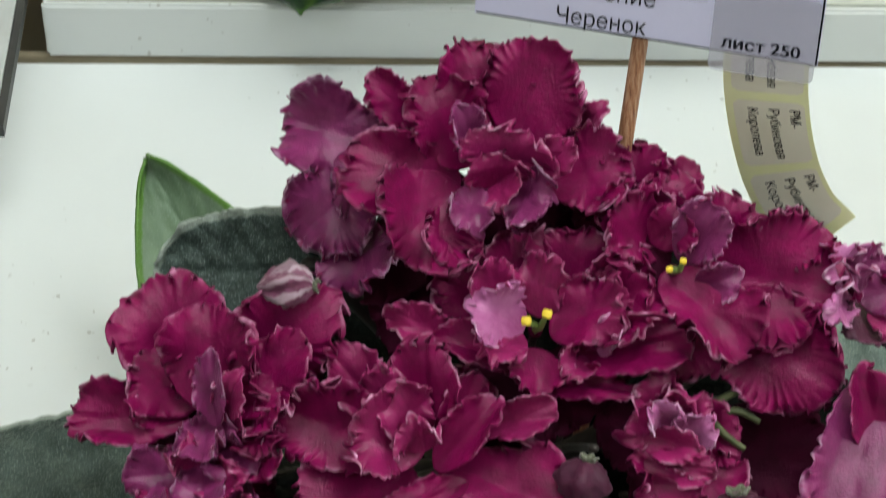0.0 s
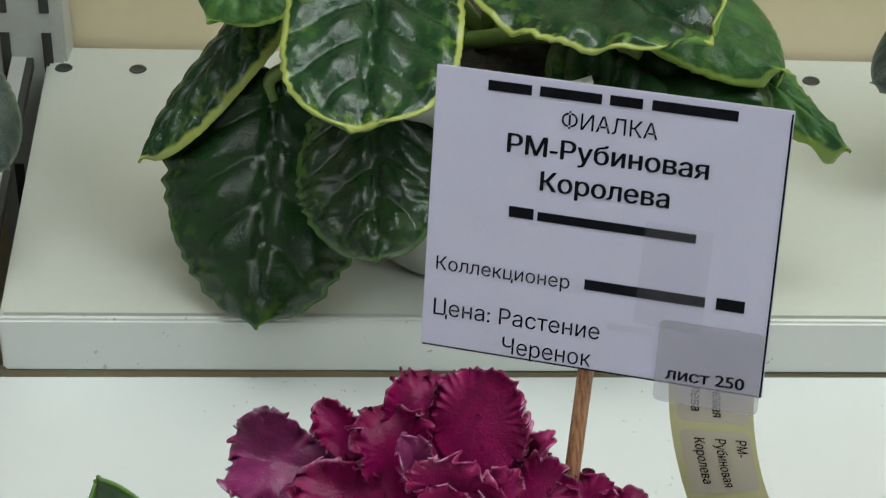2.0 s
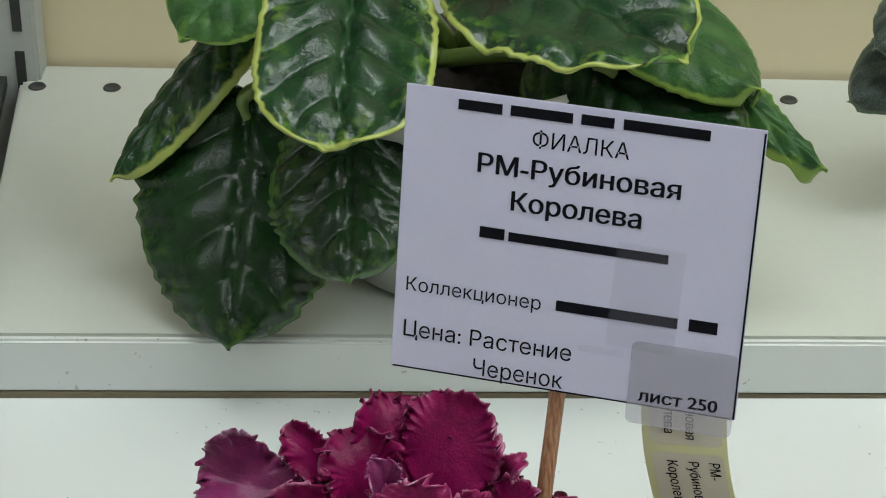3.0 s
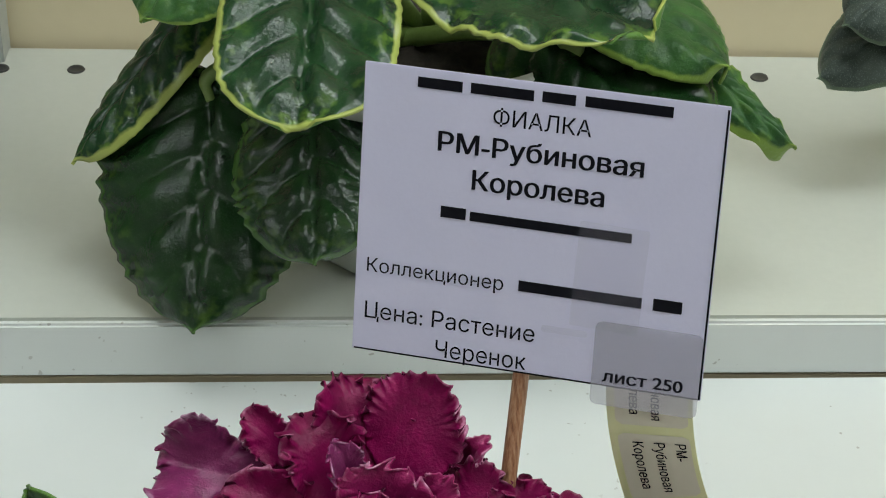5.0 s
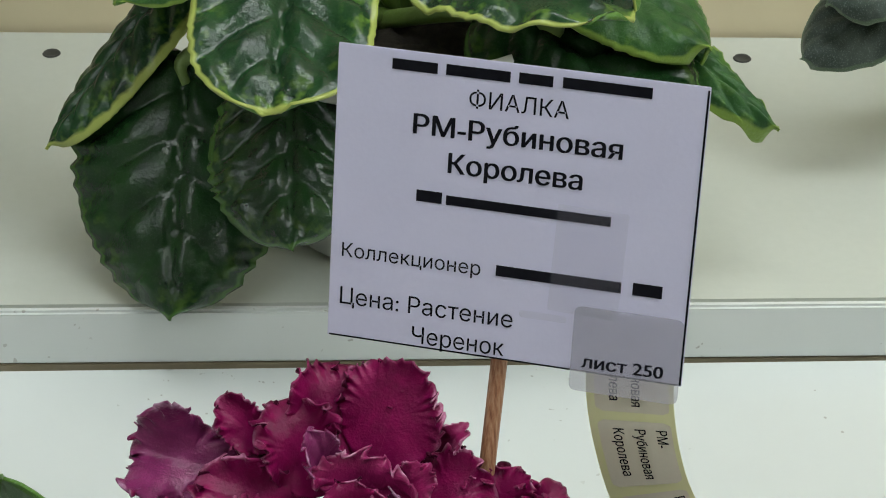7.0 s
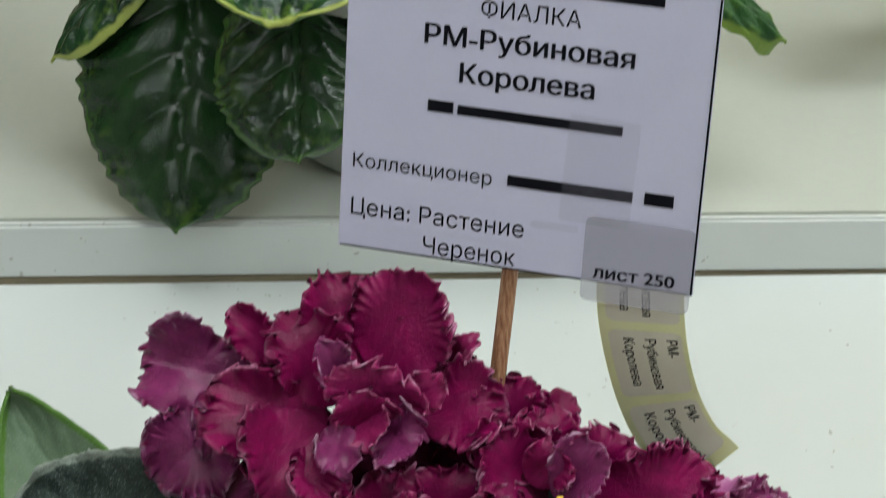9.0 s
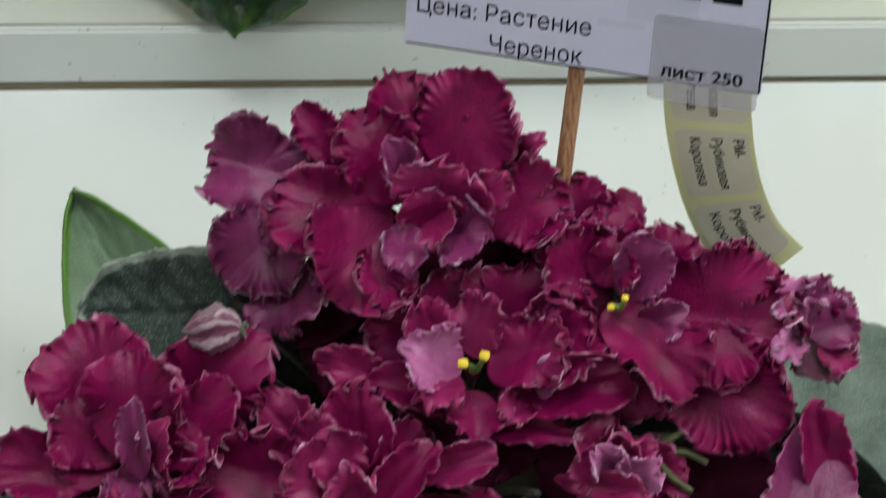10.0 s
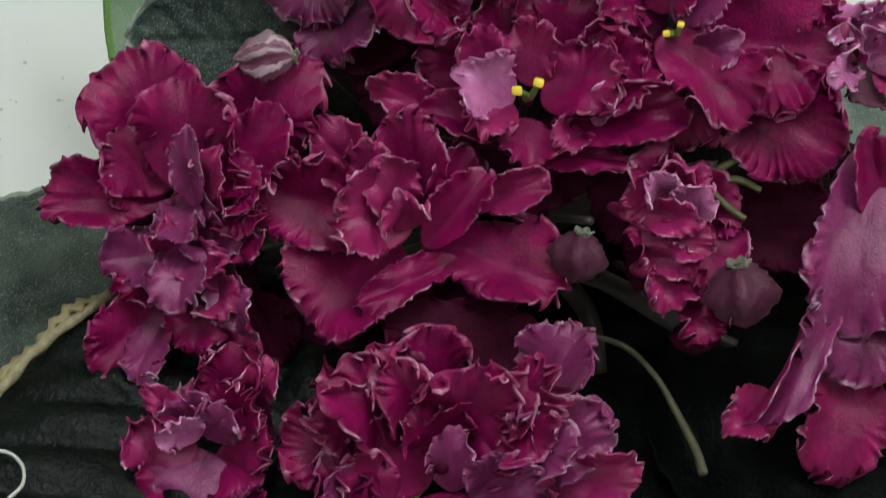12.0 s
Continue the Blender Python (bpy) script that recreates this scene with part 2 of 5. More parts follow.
def mesh_part(name, me, parent=None, label=""):
    ob = new(name, me)
    ob.parent = parent
    return tagged(ob, label)


def part(name, bm, material, parent=None, label="", smooth=False):
    me = bpy.data.meshes.new(name)
    bmesh.ops.recalc_face_normals(bm, faces=bm.faces)
    bm.to_mesh(me)
    bm.free()
    me.materials.append(material)
    if smooth:
        me.polygons.foreach_set("use_smooth", [True] * len(me.polygons))
    return mesh_part(name, me, parent, label)


def empty(name, place, label, category, group="", kind=""):
    ob = new(name)
    ob.location = place
    ob.empty_display_size = 0.01
    return tagged(ob, label, category, group, kind)


def box(bm, x0, y0, z0, x1, y1, z1, bevel=0.0):
    made = bmesh.ops.create_cube(bm, size=1)["verts"]
    for v in made:
        v.co = ((x0 + x1) / 2 + v.co.x * (x1 - x0), (y0 + y1) / 2 + v.co.y * (y1 - y0), (z0 + z1) / 2 + v.co.z * (z1 - z0))
    if bevel:
        edges = {e for v in made for e in v.link_edges}
        bmesh.ops.bevel(bm, geom=list(edges), offset=bevel, segments=2, affect="EDGES")
    return bm


def boxed(*a, bevel=0.0):
    return box(bmesh.new(), *a, bevel=bevel)


def lathe(profile, n=48):
    """A turned body from (radius, height) pairs."""
    bm = bmesh.new()
    rings = []
    for r, z in profile:
        rings.append([bm.verts.new((r * math.cos(2 * math.pi * k / n), r * math.sin(2 * math.pi * k / n), z)) for k in range(n)])
    for a, b in zip(rings, rings[1:]):
        for k in range(n):
            bm.faces.new((a[k], a[(k + 1) % n], b[(k + 1) % n], b[k]))
    return bm


def tube(points, radii, n=10):
    """A round stalk through the points, smoothed, with a radius at each."""
    pts = [Vector(p) for p in points]
    path, size = [], []
    for i in range(len(pts) - 1):
        p0, p1, p2, p3 = pts[max(i - 1, 0)], pts[i], pts[i + 1], pts[min(i + 2, len(pts) - 1)]
        for k in range(8):
            t = k / 8
            path.append(0.5 * ((2 * p1) + (p2 - p0) * t + (2 * p0 - 5 * p1 + 4 * p2 - p3) * t * t + (3 * p1 - p0 - 3 * p2 + p3) * t ** 3))
            size.append(radii[i] * (1 - t) + radii[i + 1] * t)
    path.append(pts[-1])
    size.append(radii[-1])
    bm = bmesh.new()
    rings, side = [], Vector((1, 0.3, 0.2))
    for i, p in enumerate(path):
        d = (path[min(i + 1, len(path) - 1)] - path[max(i - 1, 0)]).normalized()
        a = (side - d * side.dot(d)).normalized()
        b = d.cross(a)
        rings.append([bm.verts.new(p + size[i] * (math.cos(2 * math.pi * k / n) * a + math.sin(2 * math.pi * k / n) * b)) for k in range(n)])
    for a, b in zip(rings, rings[1:]):
        for k in range(n):
            bm.faces.new((a[k], a[(k + 1) % n], b[(k + 1) % n], b[k]))
    bm.faces.new(rings[0][::-1])
    bm.faces.new(rings[-1])
    return bm


def sheet(P, uv, thick, mats):
    """A closed thin blade from a grid of points: face in the first material, back in the second."""
    nr, ns, _ = P.shape
    gr, gs = np.gradient(P, axis=0), np.gradient(P, axis=1)
    N = np.cross(gs, gr)
    if np.abs(gs[0]).max() < 1e-9:
        N[0] = N[1].mean(axis=0)
    N /= np.linalg.norm(N, axis=2, keepdims=True) + 1e-12
    verts = np.concatenate([P.reshape(-1, 3), (P - thick * N).reshape(-1, 3)])
    k = nr * ns
    faces, index = [], []
    for i in range(nr - 1):
        for j in range(ns - 1):
            a, b, c, d = i * ns + j, i * ns + j + 1, (i + 1) * ns + j + 1, (i + 1) * ns + j
            faces += [(a, b, c, d), (k + d, k + c, k + b, k + a)]
            index += [0, 1]
    loop = [j for j in range(ns)] + [i * ns + ns - 1 for i in range(1, nr)] + [(nr - 1) * ns + j for j in range(ns - 2, -1, -1)] + [i * ns for i in range(nr - 2, 0, -1)]
    for a, b in zip(loop, loop[1:] + loop[:1]):
        faces.append((b, a, k + a, k + b))
        index.append(0)
    return verts, faces, index, np.concatenate([uv.reshape(-1, 2)] * 2)


def petal_mesh(L, W, seed, mats, ruffle=0.12, cup=0.12, fringe=1.0, nr=13, ns=200):
    """A broad petal with a crinkled rim: it starts at the origin, runs along +y and faces +z. Rings run from its middle to its rim."""
    rng = np.random.default_rng(seed)
    ph = rng.uniform(0, 6.28, 9)
    s = np.linspace(0, 1, ns)[None, :]
    r = (np.linspace(0.0, 1, nr) ** 0.62)[:, None]
    f = -0.5 * math.pi + 2 * math.pi * s

    def crinkle(low, high, count=7):
        """An uneven wave round the rim."""
        return sum(np.cos(m * f + p) for m, p in zip(rng.integers(low, high, count), rng.uniform(0, 6.28, count))) / math.sqrt(count / 2)

    sn, cs = np.sin(f), np.cos(f)
    free = np.clip((sn + 0.85) / 0.7, 0, 1)
    free = free * free * (3 - 2 * free)
    size = min(L, W)
    lobes = 1 + free * (0.06 * np.sin(2 * f + ph[0]) + 0.05 * np.sin(3 * f + ph[1]) + 0.035 * np.sin(5 * f + ph[6]))
    many = 1 + int(size / 0.006)
    bend = crinkle(5 * many, 9 * many + 1)
    teeth = crinkle(26, 54, 9)
    calm = 0.55 + 0.45 * np.sin(3 * f + ph[8])
    rim = fringe * min(0.0017, 0.10 * size) * free
    rad = r * lobes
    x = W / 2 * rad * cs * (1 + 0.22 * sn)
    y = L / 2 + L / 2 * rad * sn
    along, side = y / L, x / (W / 2)
    A = ruffle * size
    k = rng.integers(2, 4)
    wave = np.sin(k * f + ph[5]) + 0.6 * np.sin((k + 2) * f + ph[7])
    z = cup * L * (0.55 * along ** 2 + 0.45 * side ** 2) - 1.3 * cup * L * np.clip(along - 0.6, 0, 1) ** 2 * 2
    z = z + A * free * wave * (0.25 * r ** 2 + 0.75 * r ** 4)
    z = z + 0.045 * L * np.sin(2.4 * side + 4 * along + ph[2]) * along + 0.02 * L * np.sin(6 * side - 5 * along + ph[3]) * along
    z = z - 0.05 * L * np.exp(-(side / 0.13) ** 2) * along * (1.15 - along)
    # the rim crinkles up and down, rolls over in places and is finely toothed
    z = z + rim * ruffle * 8.5 * (bend * calm * (0.07 * r ** 4 + 0.93 * r ** 9) + 0.16 * teeth * r ** 16)
    roll = rim * (0.40 * np.clip(bend * calm, -0.4, 1.6) * r ** 12 - 0.14 * teeth * r ** 20)
    turn = rim * 0.6 * crinkle(4 * many, 8 * many) * r ** 10
    x = x - roll * cs - turn * sn
    y = y - roll * sn + turn * cs
    P = np.stack([np.broadcast_to(a, (nr, ns)) for a in (x, y, z)], 2)
    uv = np.stack([np.broadcast_to(side * 0.5 + 0.5 + seed * 0.37, (nr, ns)), np.broadcast_to(r * (0.55 + 0.45 * free), (nr, ns))], 2)
    verts, faces, index, uvs = sheet(P, uv, -0.00035, mats)
    # the innermost ring is a single point on either side
    k, tidy = nr * ns, []
    for q, side_of in zip(faces, index):
        q = tuple(dict.fromkeys(0 if i < ns else k if k <= i < k + ns else i for i in q))
        if len(q) > 2:
            tidy.append((q, side_of))
    faces, index = [q for q, _ in tidy], [i for _, i in tidy]
    return as_mesh("petal", verts, faces, mats, index, uvs)


def turn_to(origin, y_axis, z_hint):
    """A pose whose y runs along y_axis and whose z leans to z_hint."""
    y = Vector(y_axis).normalized()
    z = Vector(z_hint)
    z = (z - y * z.dot(y)).normalized()
    x = y.cross(z)
    m = Matrix((x, y, z)).transposed().to_4x4()
    m.translation = origin
    return m


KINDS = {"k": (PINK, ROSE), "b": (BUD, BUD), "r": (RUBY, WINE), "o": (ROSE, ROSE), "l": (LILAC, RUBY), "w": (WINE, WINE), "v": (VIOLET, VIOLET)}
SEED = [0]


class Bloom:
    """A double violet bloom round its heart; its petals are laid one by one, in millimetres from the heart."""

    def __init__(self, plant, centre, facing, label="", stamens=0, size=1.0):
        self.plant, self.c, self.n = plant, Vector(centre), Vector(facing).normalized()
        heart = bmesh.new()
        bmesh.ops.create_icosphere(heart, subdivisions=2, radius=0.0016)
        self.base = part("flower", heart, WINE, plant, label, True)
        self.base.matrix_local = Matrix.Translation(self.c - plant.location - self.n * 0.001)
        right = Vector((0, 0, 1)).cross(self.n).normalized()
        up = self.n.cross(right)
        for k in range(stamens):
            bm = bmesh.new()
            bmesh.ops.create_icosphere(bm, subdivisions=2, radius=0.00066 * size)
            for v in bm.verts:
                v.co = (v.co.x * 0.75 + (0.0006 if v.co.x > 0 else -0.0006) * size, v.co.y * 0.8, v.co.z * 1.5)
            place = self.c + self.n * 0.0075 * size + right * (0.0042 * size * (k - (stamens - 1) / 2)) + up * (0.0015 * (k % 2))
            self.lay(part("anther", bm, ANTHER, self.base, "bright yellow anther", True), turn_to(place, self.n, up + right * 0.3 * k))
            stem = tube([self.c, self.c + self.n * 0.003 + right * 0.001 * k, place], [0.0009, 0.0007, 0.0005], 6)
            self.lay(part("filament", stem, STALK, self.base, "", True), Matrix())

    def lay(self, ob, m):
        ob.matrix_basis = self.base.matrix_basis.inverted() @ Matrix.Translation(-self.plant.location) @ m

    def petal(self, foot, tip, width, kind, frill=1.0):
        SEED[0] += 1
        vary = random.Random(SEED[0] * 7 + 3)
        b, t = self.c + Vector(foot) * 0.001, self.c + Vector(tip) * 0.001
        L = (t - b).length
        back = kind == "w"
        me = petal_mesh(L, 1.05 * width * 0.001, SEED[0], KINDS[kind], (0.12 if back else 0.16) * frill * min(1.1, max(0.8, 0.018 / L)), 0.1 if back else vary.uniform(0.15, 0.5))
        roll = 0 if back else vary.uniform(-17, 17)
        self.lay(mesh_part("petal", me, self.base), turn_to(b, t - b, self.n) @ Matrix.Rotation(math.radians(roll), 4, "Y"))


def leaf_mesh(L, W, seed, mats, side=0.12, bend=0.15, quilt=0.0018, veins=7, teeth=0.02, wave=0.0, shape=0.85, full=2.1, point=0.06, thick=0.0009, nv=62, nu=47, notches=17):
    """A quilted leaf blade along +y facing +z: side curves the halves down, bend curves the tip down."""
    rng = np.random.default_rng(seed + 500)
    ph = rng.uniform(0, 6.28, 6)
    v = np.linspace(0, 1, nv)[:, None]
    u = np.linspace(-1, 1, nu)[None, :]
    hw = W / 2 * np.clip(1 - np.abs(1 - 2 * np.clip(v, 0.004, 0.996) ** shape) ** full, 0, 1) ** (1 / full)
    saw = np.abs(((v * notches + ph[0] + 0.4 * np.sin(9 * v)) % 1) - 0.5) * 2
    hw = hw * (1 + teeth * (saw - 0.5) * 2 * (0.6 + 0.5 * np.sin(13 * v + ph[2])) + 0.035 * np.sin(8 * v + ph[1]))
    x = hw * u
    y = L * v + point * L * (1 - np.abs(u)) * (v > 0.5) * (v - 0.5) * 2 - 0.05 * L * (1 - v) * np.abs(u)
    s = (v - 0.30 * np.abs(u) ** 1.2) * veins + 0.35 * np.sign(u)
    ridge = np.abs(np.sin(math.pi * s))
    inside = np.clip((1 - np.abs(u)) * 5, 0, 1) * np.clip(v * 8, 0, 1) * np.clip((1 - v) * 8, 0, 1)
    z = quilt * (ridge ** 0.6) * inside * (0.75 + 0.25 * np.sin(11 * u + ph[2]))
    z = z - 0.8 * quilt * np.exp(-(u / 0.08) ** 2) * np.clip((1 - v) * 4, 0, 1)
    z = z - side * W * np.abs(u) ** 2 - bend * L * v ** 2
    z = z + wave * np.abs(u) ** 3 * (np.sin(22 * v + ph[3] + np.sign(u)) + 0.6 * np.sin(41 * v + ph[4]))
    z = z + 0.03 * W * np.sin(3 * v + 2 * u + ph[5])
    P = np.stack([np.broadcast_to(a, (nv, nu)) for a in (x, y, z)], 2)
    edge = np.minimum(np.minimum((1 - np.abs(u)) * np.maximum(hw, 0.0015), (1 - v) * L), v * L + 0.002) * 100
    mid = np.minimum(ridge, np.abs(u) * 2.5 + 0 * v)
    uv = np.stack([np.broadcast_to(edge, (nv, nu)), np.broadcast_to(mid, (nv, nu))], 2)
    verts, faces, index, uvs = sheet(P, uv, thick, mats)
    return as_mesh("leaf", verts, faces, mats, index, uvs)


def leaf(plant, base, tip, facing, W, mats, label="", stalk_from=None, stalk=STALK, radius=0.0022, **shape):
    SEED[0] += 1
    b, t = Vector(base), Vector(tip)
    blade = leaf_mesh((t - b).length, W, SEED[0], mats, **shape)
    ob = mesh_part("leaf", blade, plant, label)
    # the blade's own droop is taken out of the pose, so that its tip comes to rest at the given place
    droop = math.atan(shape.get("bend", 0.15))
    ob.matrix_basis = Matrix.Translation(-plant.location) @ turn_to(b, t - b, facing) @ Matrix.Rotation(droop, 4, "X")
    if stalk_from:
        o = Vector(stalk_from)
        mid = (o * 0.5 + b * 0.5) + Vector((0, 0, 0.006))
        st = part("leaf_stalk", tube([o, mid, b, b + (t - b) * 0.12], [radius * 1.2, radius, radius, radius * 0.6]), stalk, ob, "", True)
        st.matrix_basis = ob.matrix_basis.inverted() @ Matrix.Translation(-plant.location)
    return ob


def bud(plant, place, way, length, width, material, label):
    """A closed bud: a pointed, ribbed body with a few sepals at its foot."""
    n, k = 20, 14
    prof = [(math.sin(math.pi * (i / k) ** 0.8) ** 0.75 * width / 2, length * i / k) for i in range(k + 1)]
    verts, faces = [], []
    for i, (r, z) in enumerate(prof):
        for j in range(n):
            a = 2 * math.pi * j / n + 0.9 * i / k
            rr = max(r, 0.0002) * (1 + 0.24 * math.cos(5 * a) + 0.12 * math.sin(7 * a + 1.3 * i))
            verts.append((rr * math.cos(a), z, rr * math.sin(a)))
    for i in range(k):
        for j in range(n):
            faces.append((i * n + j, (i + 1) * n + j, (i + 1) * n + (j + 1) % n, i * n + (j + 1) % n))
    me = as_mesh("bud", verts, faces, [material], None, [(0.1 * (q % n), (q // n) / k * 0.9) for q in range(len(verts))])
    ob = mesh_part("bud", me, plant, label)
    ob.matrix_basis = Matrix.Translation(-plant.location) @ turn_to(place, way, (0.2, -0.7, 0.6))
    for j in range(5):
        SEED[0] += 1
        sp = mesh_part("sepal", petal_mesh(length * 0.5, width * 0.33, SEED[0], (CALYX, CALYX), 0.03, -0.1, 0.0, 6, 25), ob)
        sp.matrix_basis = Matrix.Rotation(2 * math.pi * j / 5, 4, "Y") @ Matrix.Translation((0, -0.0005, width * 0.22)) @ Matrix.Rotation(-0.75, 4, "X")
    return ob


def text_mesh(words, left, base, width, cap, bold=0.0):
    """Flat lettering: it starts at (left, base), x to the right and y up, fitted to a width and a capital's height."""
    cu = bpy.data.curves.new("lettering", "FONT")
    cu.body, cu.size = words, 1.0
    ob = bpy.data.objects.new("lettering", cu)
    scene.collection.objects.link(ob)
    bpy.context.view_layer.update()
    outline = ob.to_curve(bpy.context.evaluated_depsgraph_get())
    points, edges = [], []
    for spline in outline.splines:
        bz, ring = spline.bezier_points, []
        for a, b in zip(bz, list(bz[1:]) + [bz[0]]):
            straight = a.handle_right_type == "VECTOR" and b.handle_left_type == "VECTOR"
            steps = 1 if straight else 5
            for q in range(steps):
                t = q / steps
                co = a.co * (1 - t) ** 3 + a.handle_right * 3 * t * (1 - t) ** 2 + b.handle_left * 3 * t * t * (1 - t) + b.co * t ** 3
                if not ring or (co - ring[-1]).length > 1e-4:
                    ring.append(co.copy())
        if len(ring) > 2 and (ring[0] - ring[-1]).length < 1e-4:
            ring.pop()
        k = len(points)
        points += [Vector((c.x, c.y)) for c in ring]
        edges += [(k + q, k + (q + 1) % len(ring)) for q in range(len(ring))]
    bpy.data.objects.remove(ob)
    flat, _, tris, *_ = geometry.delaunay_2d_cdt(points, edges, [], 1, 1e-6)
    pa = np.array([points[a] for a, _ in edges])
    pb = np.array([points[b] for _, b in edges])

    def solid(f):
        """Whether a triangle lies in the letter's stroke: an odd number of outlines crosses its row to the left."""
        cx, cy = sum(flat[q].x for q in f) / 3, sum(flat[q].y for q in f) / 3
        over = (pa[:, 1] > cy) != (pb[:, 1] > cy)
        at_x = pa[over, 0] + (cy - pa[over, 1]) / (pb[over, 1] - pa[over, 1]) * (pb[over, 0] - pa[over, 0])
        return int((at_x < cx).sum()) % 2 == 1

    tris = [f for f in tris if solid(f)]
    xs = [c.x for c in flat]
    x0, x1 = min(xs), max(xs)
    verts, faces = [], []
    for n, shift in enumerate((0.0,) if not bold else (-bold, 0.0, bold)):
        k = len(verts)
        verts += [(left + (c.x - x0 + shift) / (x1 - x0) * width, base + (c.y + 0.3 * shift) * cap / 0.72, 0.000012 * n) for c in flat]
        faces += [tuple(k + q for q in f) for f in tris]
    return as_mesh("lettering", verts, faces, [INK], smooth=False)


def bar_mesh(bars):
    """Plain flat bars (x0, y0, x1, y1) in place of writing."""
    verts, faces = [], []
    for x0, y0, x1, y1 in bars:
        k = len(verts)
        verts += [(x0, y0, 0), (x1, y0, 0), (x1, y1, 0), (x0, y1, 0)]
        faces.append((k, k + 1, k + 2, k + 3))
    return as_mesh("print_bars", verts, faces, [INK], smooth=False)


def rounded(x0, y0, x1, y1, r, depth):
    """A flat plate with rounded corners between z = 0 and depth."""
    bm = bmesh.new()
    ring = []
    for cx, cy, a0 in ((x1 - r, y1 - r, 0), (x0 + r, y1 - r, 90), (x0 + r, y0 + r, 180), (x1 - r, y0 + r, 270)):
        for k in range(6):
            a = math.radians(a0 + 18 * k)
            ring.append(bm.verts.new((cx + r * math.cos(a), cy + r * math.sin(a), 0)))
    f = bm.faces.new(ring)
    top = bmesh.ops.extrude_face_region(bm, geom=[f])["geom"]
    for g in top:
        if isinstance(g, bmesh.types.BMVert):
            g.co.z += depth
    return bm


# ---------------------------------------------------------------- the room, its unseen sides and its added lamps
def room():
    for name, b, m, label in (
        ("floor", (-2.5, -2.5, -1.05, 2.5, 0.5, -1.0), FLOOR_GREY, "grey tiled floor of the sales hall"),
        ("ceiling", (-2.5, -2.5, 1.7, 2.5, 0.5, 1.75), ROOM_WHITE, "plain white ceiling of the sales hall"),
        ("wall_south", (-2.5, -2.55, -1.0, 2.5, -2.5, 1.7), ROOM_WHITE, "plain white painted wall"),
        ("wall_west", (-2.55, -2.5, -1.0, -2.5, 0.5, 1.7), ROOM_WHITE, "plain white painted wall"),
        ("wall_east", (2.5, -2.5, -1.0, 2.55, 0.5, 1.7), ROOM_WHITE, "plain white painted wall"),
        ("wall_north", (-2.5, 0.294, -1.0, 2.5, 0.34, 1.7), WALL_BEIGE, "beige back panel behind the shelf"),
    ):
        tagged(part(name, boxed(*b), m), label, name.split("_")[0], "", "structure")


def added_ceiling_lamp(x, y, w, d, watts):
    """A flat panel in a thin frame, added unseen, with the light that it gives."""
    lamp = empty("added_ceiling_light", (x, y, 1.7), "unseen flat white panel added on the ceiling as light source", "light", "ceiling lights")
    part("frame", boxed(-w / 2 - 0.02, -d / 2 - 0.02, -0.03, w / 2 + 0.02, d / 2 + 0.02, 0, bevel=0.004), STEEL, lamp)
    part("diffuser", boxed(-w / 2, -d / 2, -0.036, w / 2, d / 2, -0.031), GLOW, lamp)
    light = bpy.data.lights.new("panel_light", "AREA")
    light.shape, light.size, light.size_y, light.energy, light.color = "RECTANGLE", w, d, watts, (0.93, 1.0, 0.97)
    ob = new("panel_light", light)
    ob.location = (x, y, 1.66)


room()
# assumed sources, placed and weighted to shape the light on the plants
added_ceiling_lamp(-0.9, -1.1, 1.2, 0.5, 0.6)
added_ceiling_lamp(1.3, -0.6, 1.2, 0.5, 7.0)
added_ceiling_lamp(0.25, -0.10, 1.2, 0.35, 8.9)


# ---------------------------------------------------------------- shelf, table, upright
def front_y(x):
    """The shelf's front edge runs slightly askew of the wall."""
    return 0.1285 + 0.028 * (x + 0.147)


def end_x(x, y):
    """The shelf's ends run slightly askew too."""
    return x - 0.085 * (y - 0.128)


def slab(x0, x1, back, z0, z1, material, name, parent, offset=0.0, depth=None, bevel=0.0012):
    bm = bmesh.new()
    rings = []
    for z in (z0, z1):
        ring = []
        for x, rear in ((x0, 0), (x1, 0), (x1, 1), (x0, 1)):
            y = front_y(x) + offset
            if rear:
                y = back if depth is None else y + depth
            ring.append(bm.verts.new((end_x(x, y), y, z)))
        rings.append(ring)
    a, b = rings
    bm.faces.new(a[::-1])
    bm.faces.new(b)
    for k in range(4):
        bm.faces.new((a[k], a[(k + 1) % 4], b[(k + 1) % 4], b[k]))
    bmesh.ops.bevel(bm, geom=bm.edges[:], offset=bevel, segments=2, affect="EDGES")
    return part(name, bm, material, parent)


def wall_shelf(x0, x1, label):
    """Sheet-steel shelf: a pan with punched holes along its back, a front lip and a turned-down end."""
    shelf = empty("wall_shelf", (0, 0, 0), label, "shelf", "wall shelves")
    slab(x0, x1, 0.292, 0.0835, 0.0868, SHELF_SHADED, "shelf_pan", shelf, 0.003)
    # the lip takes the lighter board white, the pan the shaded one
    slab(x0, x1, 0, 0.0696, 0.0872, TABLE_WHITE, "front_lip", shelf, 0.0, 0.0028, 0.0008)
    slab(x0, x0 + 0.0015, 0.29, 0.070, 0.0843, SHELF_SHADED, "end_flange", shelf, 0.004, None, 0.0003)
    # each hole is a dark disc on the pan, its inner shade painted
    holes = [-0.1535 + 0.0249 * i for i in range(-18, 24)]
    for x in holes:
        if end_x(x0, 0.2762) + 0.003 < x < end_x(x1, 0.2762) - 0.003 and not 0.112 < x < 0.135:
            bm = lathe([(0.0, 0.0), (0.0021, 0.0), (0.0027, 0.0004), (0.0030, 0.0)], 16)
            h = part("hole", bm, DARK, shelf, "", True)
            h.location = (x, 0.2762, 0.0869)
    return shelf


